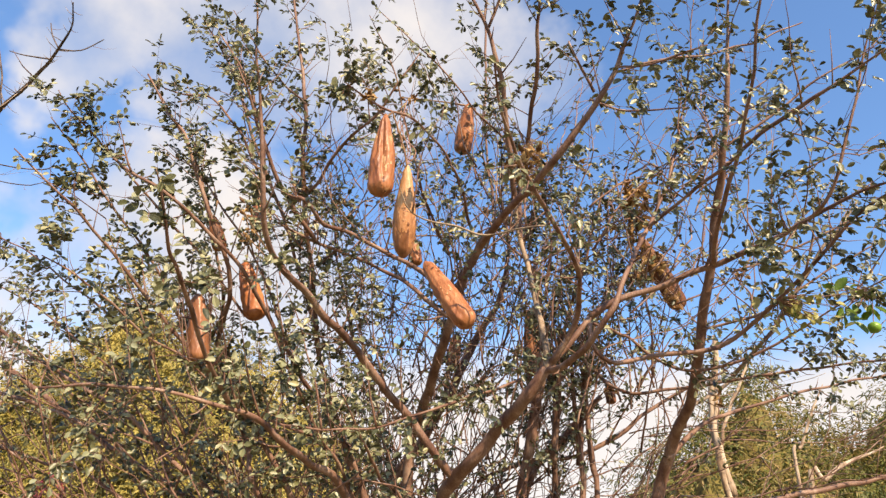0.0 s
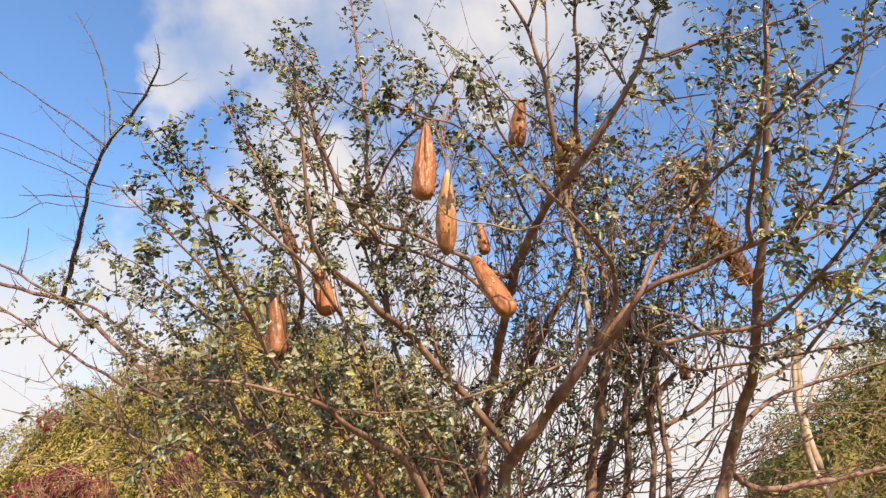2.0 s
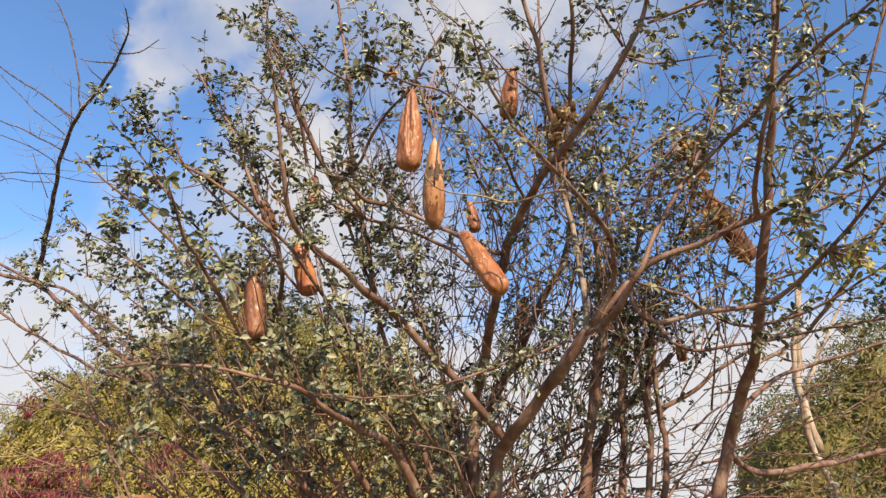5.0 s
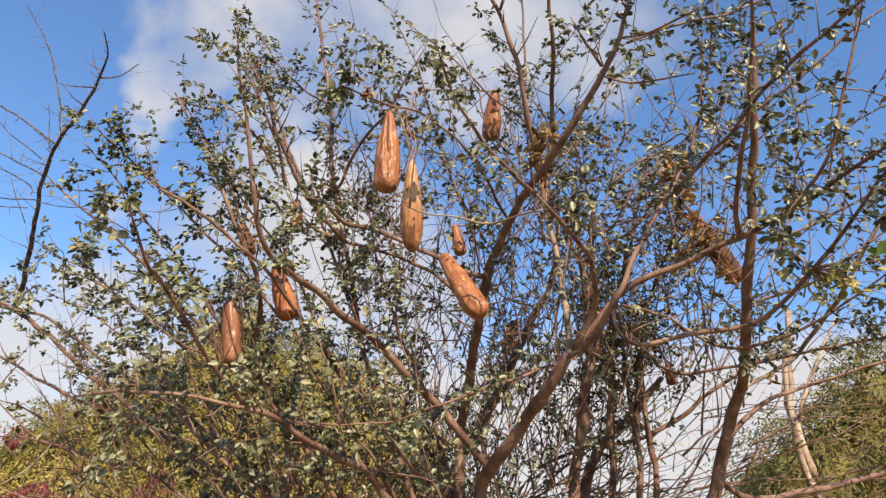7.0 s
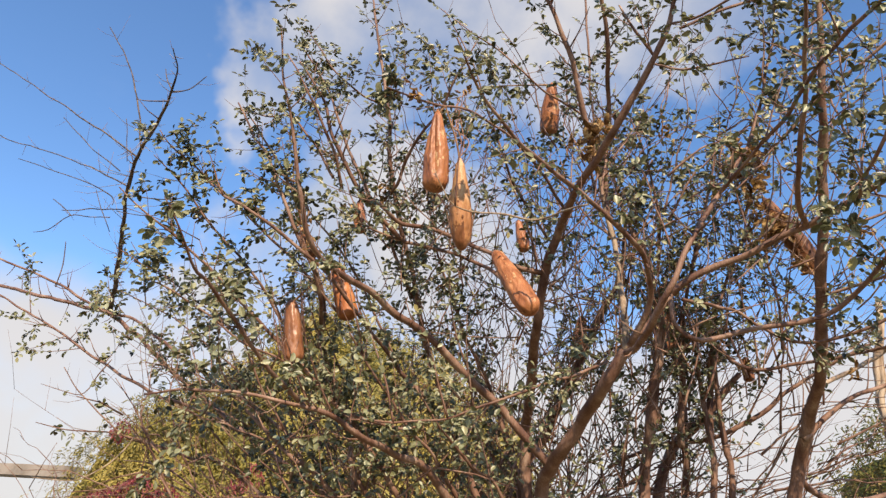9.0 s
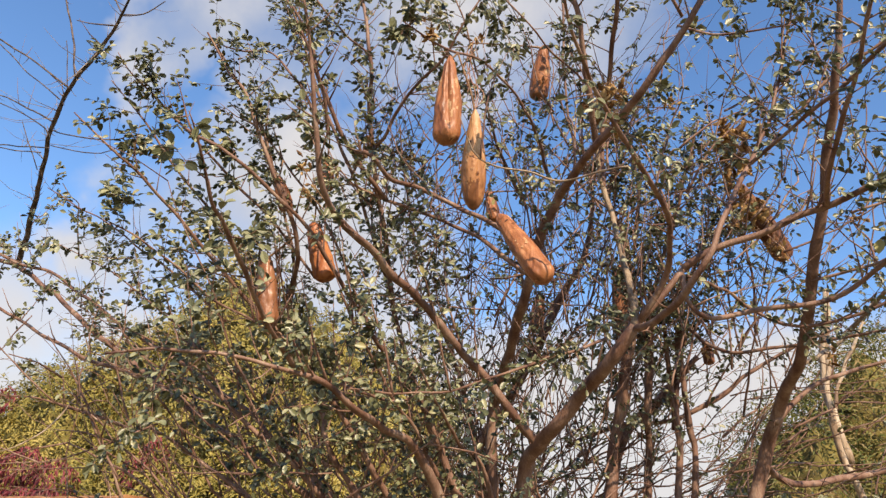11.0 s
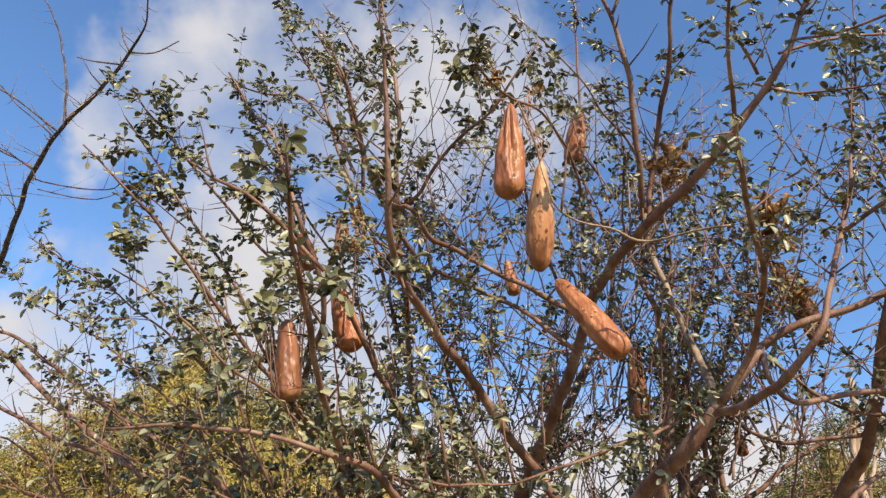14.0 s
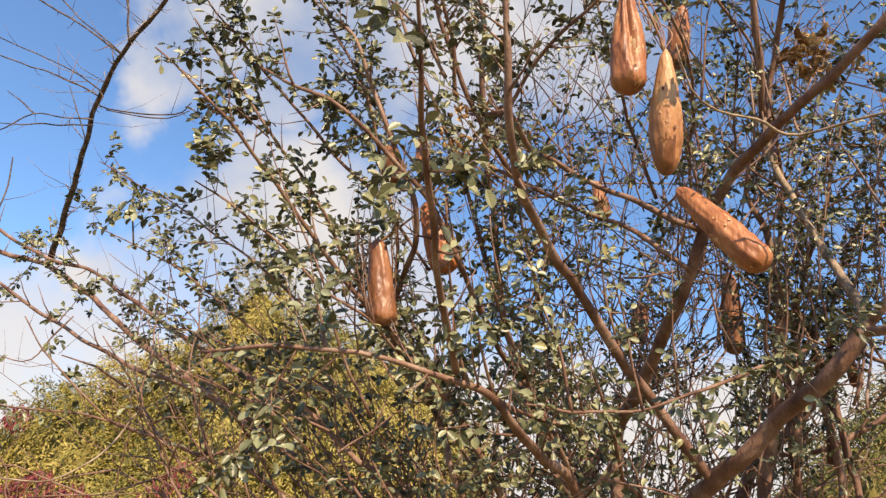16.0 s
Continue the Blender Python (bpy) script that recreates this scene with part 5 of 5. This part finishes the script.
seed_pod((-0.439, 2.200, 2.399), (-0.375, 2.210, 2.222), 0.0330, neck=0.55, seed=4, mat=HUSK_RED, holes=2, slits=3, flakes=8, label="reddish-brown seed pod torn open near its top")
# this pod's dull brown is the shade of the leaves, put into its husk
seed_pod((-0.513, 2.080, 2.240), (-0.481, 2.100, 2.051), 0.0285, neck=0.62, seed=5, mat=HUSK_BROWN_SHADED, crease=(((0.2, -1, 0), 0.07, 0.05, 0.95),), label="seed pod coloured brown as in leaf shade, with a pale shine")
seed_pod((0.221, 2.350, 3.146), (0.202, 2.410, 2.964), 0.0321, neck=0.45, seed=6, brown_from=0.8)
seed_pod((0.942, 2.850, 2.894), (1.112, 2.930, 2.617), 0.0384, neck=0.45, seed=7, mat=HUSK_DARK, label="shrivelled dark brown seed pod wound with dry tendrils")
seed_pod((0.573, 3.500, 2.821), (0.585, 3.550, 2.495), 0.0415, neck=0.6, seed=8, mat=HUSK_DARK, stalk=0.04)
seed_pod((0.220, 3.380, 2.628), (0.197, 3.400, 2.472), 0.0317, neck=0.6, seed=9, holes=1)
seed_pod((-0.533, 2.500, 2.807), (-0.516, 2.500, 2.666), 0.0232, neck=0.5, seed=10)
seed_pod((-0.529, 2.100, 2.499), (-0.484, 2.100, 2.389), 0.0208, neck=0.5, seed=11, mat=HUSK_DARK)
seed_pod((0.862, 3.200, 2.384), (0.872, 3.200, 2.286), 0.0200, neck=0.6, seed=12, mat=HUSK_DARK)
seed_pod((0.006, 2.900, 2.886), (0.039, 2.900, 2.742), 0.0250, neck=0.5, seed=13)


# ---- withered leaves caught in the crown ----
withered((0.046, 1.860, 2.764), 0.022, 7, 0)
withered((-0.041, 1.720, 2.668), 0.025, 8, 1)
withered((0.396, 2.020, 2.711), 0.045, 14, 2)
withered((0.856, 2.550, 2.901), 0.055, 22, 3)
withered((0.913, 2.700, 2.760), 0.05, 14, 4)
withered((0.593, 2.200, 2.787), 0.026, 6, 5)
withered((1.097, 2.300, 2.471), 0.025, 6, 6)
withered((0.734, 2.400, 2.690), 0.022, 5, 7)
withered((-0.293, 2.150, 2.632), 0.028, 8, 8)
withered((-0.189, 2.350, 2.704), 0.02, 5, 9)
withered((-0.404, 2.200, 2.581), 0.025, 6, 10)
withered((1.027, 2.750, 2.588), 0.04, 10, 11)
withered((0.909, 2.800, 2.692), 0.035, 9, 12)
withered((-0.300, 1.700, 2.298), 0.022, 7, 13)
withered((-0.305, 1.750, 2.268), 0.02, 5, 14)
withered((0.370, 1.950, 2.608), 0.04, 12, 15)
withered((0.872, 2.600, 2.836), 0.05, 16, 16)
withered((0.966, 2.720, 2.711), 0.05, 16, 17)
withered((-0.111, 2.300, 2.696), 0.02, 5, 18)
withered((-0.025, 2.300, 2.453), 0.02, 4, 19)
withered((0.841, 3.100, 2.321), 0.03, 5, 20)
withered((1.096, 2.600, 2.164), 0.03, 4, 21)
threads((0.028, 1.860, 2.732), (0.063, 1.810, 2.514), 3, 3)
threads((0.042, 1.880, 2.772), (0.036, 1.830, 2.569), 2, 4)
threads((-0.024, 1.860, 2.726), (-0.005, 1.800, 2.663), 3, 5)
coil((0.942, 2.850, 2.894), (1.112, 2.930, 2.617), 0.03, 9, 6)
broad_leaves((1.107, 2.000, 2.249), 44, 0.032, YOUNG, "pale yellow-green young leaves", 1)
broad_leaves((1.303, 2.050, 2.287), 26, 0.045, VIVID, "broad bright green leaves", 2)
green_fruit((1.298, 2.000, 2.204), 0.0165)

# ---- the thickets behind ----
def thicket(name, label, category, mounds, count, size, mat, droop=0.6, seed=3, width=0.34, stems=0, stem_mat=None, core=0.84, spray=1):
    """A rounded heap of leafy shoots: overlapping mounds (x, y, z, rx, ry, rz), leaves standing on their skins, a solid
    core coloured as the shade inside.
    """
    g = np.random.default_rng(seed)
    x, y, z, *_ = mounds[0]
    thing = empty(name, (x, y, 0), label, category)
    # solid filler cores; their colour stands for shade deep among the leaves
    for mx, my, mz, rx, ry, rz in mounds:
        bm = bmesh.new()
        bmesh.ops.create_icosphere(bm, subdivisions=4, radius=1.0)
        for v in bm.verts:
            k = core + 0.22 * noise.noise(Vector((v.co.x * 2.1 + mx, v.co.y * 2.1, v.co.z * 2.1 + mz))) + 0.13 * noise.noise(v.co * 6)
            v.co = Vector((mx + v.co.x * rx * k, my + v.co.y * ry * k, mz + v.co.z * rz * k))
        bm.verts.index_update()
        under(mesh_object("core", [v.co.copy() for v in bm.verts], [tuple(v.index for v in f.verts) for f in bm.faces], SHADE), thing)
        bm.free()
    share = np.array([m[3] * m[5] for m in mounds])
    base, way, up = [], [], []
    for m, k in zip(mounds, (count * share / share.sum()).astype(int)):
        d = g.normal(0, 1, (k, 3))
        d[:, 1] = -np.abs(d[:, 1]) * np.where(g.random(k) < 0.8, 1, -1)
        d /= np.linalg.norm(d, axis=1)[:, None]
        wob = np.array([0.93 + 0.24 * noise.noise(Vector((q[0] * 2.1 + m[0], q[1] * 2.1, q[2] * 2.1 + m[2]))) + 0.13 * noise.noise(Vector(q * 6)) for q in d])
        wob *= 1 + g.normal(0, 0.05, k)
        p = np.array(m[:3]) + d * np.array(m[3:]) * wob[:, None]
        w = d * 0.7 + g.normal(0, 0.5, (k, 3)) + np.array((0, 0, -droop))
        if spray > 1:                        # leaves in rows along arching, drooping shoots
            n = k // spray
            run = np.tile(np.linspace(0, 1, spray), n)[:, None]
            root, lean = np.repeat(p[:n], spray, axis=0), np.repeat(w[:n] / np.linalg.norm(w[:n], axis=1)[:, None], spray, axis=0)
            reach = np.repeat(g.uniform(2.0, 4.5, n), spray)[:, None] * size
            d = np.repeat(d[:n], spray, axis=0)
            p = root + lean * run * reach + d * (run - run * run) * reach * 0.9 - np.array((0, 0, 1.0)) * (run ** 2) * reach * 0.5 + g.normal(0, 0.25 * size, root.shape)
            side = np.cross(lean, d) * np.tile(np.resize((-1.0, 1.0), spray), n)[:, None]
            w = lean * 0.7 + side * 1.1 + g.normal(0, 0.35, root.shape) - np.array((0, 0, 0.45)) * run
        base.append(p)
        way.append(w)
        up.append(d + np.array((0.1, -0.3, 0.2)) + g.normal(0, 0.3, d.shape))
    base, way, up = map(np.vstack, (base, way, up))
    keep = base[:, 2] > 0.02
    v, f = leaves(base[keep], way[keep], up[keep], size * g.uniform(0.6, 1.4, keep.sum()), width, (SLIM_V, SLIM_F))
    tagged(under(mesh_object("leaves", v, f, mat), thing), kind="stuff")
    bits = []
    for _ in range(stems):
        m = mounds[g.choice(len(mounds), p=share / share.sum())]
        d = g.normal(0, 1, 3)
        d[1] = -abs(d[1])
        d /= np.linalg.norm(d)
        p = np.array(m[:3]) + d * np.array(m[3:]) * 0.88
        w = g.normal(0, 0.8, 3) + d * 0.4 + np.array((0, 0, 0.5))
        k, r, rows = g.uniform(0.4, 1.3) * size * 10, g.uniform(0.05, 0.14) * size, []
        for i in range(7):
            w = w / np.linalg.norm(w) + g.normal(0, 0.16, 3)
            rows.append((*p, r * (1 - 0.12 * i)))
            p = p + w / np.linalg.norm(w) * k / 6
        bits.append(tube(rows, 5))
    if bits:
        tagged(under(mesh_object("dry_stem", *joined(bits), stem_mat), thing), "dry bare stems", kind="stuff")
    return thing


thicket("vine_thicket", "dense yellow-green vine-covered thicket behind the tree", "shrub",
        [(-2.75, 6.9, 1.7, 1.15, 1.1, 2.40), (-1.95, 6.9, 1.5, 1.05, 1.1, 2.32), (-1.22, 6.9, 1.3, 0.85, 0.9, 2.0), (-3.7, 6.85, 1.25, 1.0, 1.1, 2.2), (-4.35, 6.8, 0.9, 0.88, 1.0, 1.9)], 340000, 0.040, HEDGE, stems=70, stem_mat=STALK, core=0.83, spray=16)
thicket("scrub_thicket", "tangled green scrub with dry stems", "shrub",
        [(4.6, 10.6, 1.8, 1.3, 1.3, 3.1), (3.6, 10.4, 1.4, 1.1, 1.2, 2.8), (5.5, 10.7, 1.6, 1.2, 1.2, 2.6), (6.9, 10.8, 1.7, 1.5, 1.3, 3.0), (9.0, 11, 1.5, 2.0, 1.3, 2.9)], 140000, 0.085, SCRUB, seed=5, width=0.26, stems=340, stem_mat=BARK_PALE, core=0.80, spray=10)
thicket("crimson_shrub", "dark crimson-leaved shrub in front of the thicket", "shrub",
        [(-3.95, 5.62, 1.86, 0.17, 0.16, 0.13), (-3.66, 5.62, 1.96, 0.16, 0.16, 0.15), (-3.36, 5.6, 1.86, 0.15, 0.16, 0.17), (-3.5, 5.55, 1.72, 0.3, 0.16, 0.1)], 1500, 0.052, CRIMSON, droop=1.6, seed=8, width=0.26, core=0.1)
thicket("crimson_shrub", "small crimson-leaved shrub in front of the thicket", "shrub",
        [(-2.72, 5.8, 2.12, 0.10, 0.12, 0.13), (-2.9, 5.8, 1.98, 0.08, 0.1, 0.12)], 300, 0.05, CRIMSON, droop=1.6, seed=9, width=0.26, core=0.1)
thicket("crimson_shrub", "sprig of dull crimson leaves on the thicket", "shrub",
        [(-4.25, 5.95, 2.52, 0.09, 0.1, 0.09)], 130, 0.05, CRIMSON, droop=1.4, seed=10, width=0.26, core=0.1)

stump = empty("dead_stump", (2.30, 4.60, 0), "bleached pale dead stems standing in the scrub", "tree")
for pts in ([(2.501, 4.6, 2.851, 0.0014), (2.46, 4.6, 2.778, 0.0051), (2.39, 4.6, 2.652, 0.0079), (2.31, 4.6, 2.462, 0.0092), (2.249, 4.6, 2.201, 0.0104), (2.299, 4.6, -0.05, 0.0145)], [(2.858, 4.7, 2.51, 0.0029), (2.762, 4.7, 2.461, 0.0079), (2.615, 4.7, 2.403, 0.0124), (2.467, 4.7, 2.297, 0.0146), (2.368, 4.7, 2.157, 0.0151), (2.418, 4.7, -0.05, 0.0211)]):
    under(mesh_object("stem", *tube(sway(spline(pts, 0.04), 0.015), 10, 0.3), BLEACHED), stump)

sapling = empty("dead_sapling", (1.66, 3.4, 0), "bare pale dead sapling standing behind the tree", "tree")
for pts in ([(1.427, 3.45, 2.704, 0.0081), (1.405, 3.45, 2.459, 0.0105), (1.37, 3.42, 2.209, 0.0127), (1.383, 3.4, 2.004, 0.0132), (1.432, 3.4, 1.856, 0.0137), (1.62, 3.4, 1.2, 0.02), (1.66, 3.4, -0.05, 0.03)], [(1.681, 3.6, 2.716, 0.0047), (1.545, 3.55, 2.488, 0.0072), (1.441, 3.5, 2.275, 0.0078), (1.383, 3.45, 2.101, 0.0075)], [(1.437, 3.45, 2.689, 0.0057), (1.416, 3.45, 2.55, 0.0142), (1.374, 3.45, 2.364, 0.0149), (1.388, 3.45, 2.189, 0.0145), (1.423, 3.43, 1.975, 0.0168)]):
    under(mesh_object("stem", *tube(sway(spline(pts, 0.04), 0.015), 8, 0.35), BLEACHED), sapling)

PLANK = (-9.00, 9.00, 2.43)      # its near end is cut square


def plank():
    """The grey end of a roof board far off."""
    bm = bmesh.new()
    bmesh.ops.create_cube(bm, size=1.0)
    bmesh.ops.scale(bm, vec=(3.2, 0.25, 0.17), verts=bm.verts)
    bmesh.ops.bevel(bm, geom=bm.edges[:], offset=0.015, segments=2, affect="EDGES")
    me = bpy.data.meshes.new("board")
    bm.to_mesh(me)
    bm.free()
    me.materials.append(WALL)
    roof = empty("carport", (PLANK[0], PLANK[1], 0), "weathered grey roof board on posts in the distance", "carport")
    ob = new("board", me)
    ob.parent, ob.location = roof, (0, 0, PLANK[2])
    for x in (-1.4, -0.2):
        v, f = tube([(PLANK[0] + x, PLANK[1] + 0.05, PLANK[2] - 0.07, 0.05), (PLANK[0] + x, PLANK[1] + 0.05, 1.0, 0.05), (PLANK[0] + x, PLANK[1] + 0.05, -0.05, 0.05)], 8)
        under(mesh_object("post", v, f, WALL), roof)


plank()

WALL_A, WALL_B, WALL_TOP = Vector((-1.70, 3.85, 0)), Vector((-6.30, 7.45, 0)), 1.70


def garden_wall():
    """A low rendered wall with a slightly proud, worn coping."""
    along = (WALL_B - WALL_A).normalized()
    across, run = Vector((-along.y, along.x, 0)), (WALL_B - WALL_A).length
    profile = [(-0.06, -0.1), (-0.06, WALL_TOP - 0.07), (-0.085, WALL_TOP - 0.07), (-0.085, WALL_TOP - 0.012), (-0.07, WALL_TOP), (0.07, WALL_TOP), (0.085, WALL_TOP - 0.012), (0.085, WALL_TOP - 0.07), (0.06, WALL_TOP - 0.07), (0.06, -0.1)]
    n, m = 60, len(profile)
    verts = []
    for i in range(n + 1):
        p = WALL_A + along * (run * i / n)
        for k, (o, z) in enumerate(profile):
            verts.append(p + across * (o + 0.004 * noise.noise(Vector((i * 0.7, k, 0)))) + Vector((0, 0, z + (0.006 * noise.noise(Vector((i * 0.5, k * 0.3, 2))) if z > 1 else 0))))
    faces = [(i * m + k, i * m + (k + 1) % m, (i + 1) * m + (k + 1) % m, (i + 1) * m + k) for i in range(n) for k in range(m)]
    faces += [tuple(range(m))[::-1], tuple(range(n * m, n * m + m))]
    tagged(mesh_object("wall_garden", verts, faces, RUST, smooth=False), "low rust-brown garden wall with a worn coping", "wall", kind="structure")


def tarpaulin():
    """A crumpled sheet thrown along the wall's top."""
    along = (WALL_B - WALL_A).normalized()
    across, n, m = Vector((-along.y, along.x, 0)), 44, 15
    start, run = WALL_A + along * 3.5, 2.2
    verts = []
    for i in range(n + 1):
        u = i / n
        for k in range(m):
            v = 2 * k / (m - 1) - 1
            hump = 0.055 * (math.sin(math.pi * u) ** 0.4) * max(0.0, 1 - abs(v) ** 2.5)
            fold = 0.016 * noise.noise(Vector((u * 14, v * 3, 1))) + 0.008 * noise.noise(Vector((u * 40, v * 8, 4)))
            verts.append(start + along * (run * u) + across * (0.115 * v) + Vector((0, 0, WALL_TOP + 0.006 + max(0.0, hump + fold * (1 - v * v)) - (0.10 * max(0.0, abs(v) - 0.78) / 0.22))))
    faces = [(i * m + k, i * m + k + 1, (i + 1) * m + k + 1, (i + 1) * m + k) for i in range(n) for k in range(m - 1)]
    sheet = empty("tarpaulin", start + Vector((0, 0, WALL_TOP)), "crumpled blue tarpaulin lying on the low wall", "tarpaulin")
    ob = under(mesh_object("sheet", verts, faces, TARP), sheet)
    thick = ob.modifiers.new("thickness", "SOLIDIFY")
    thick.thickness = 0.004


garden_wall()
tarpaulin()
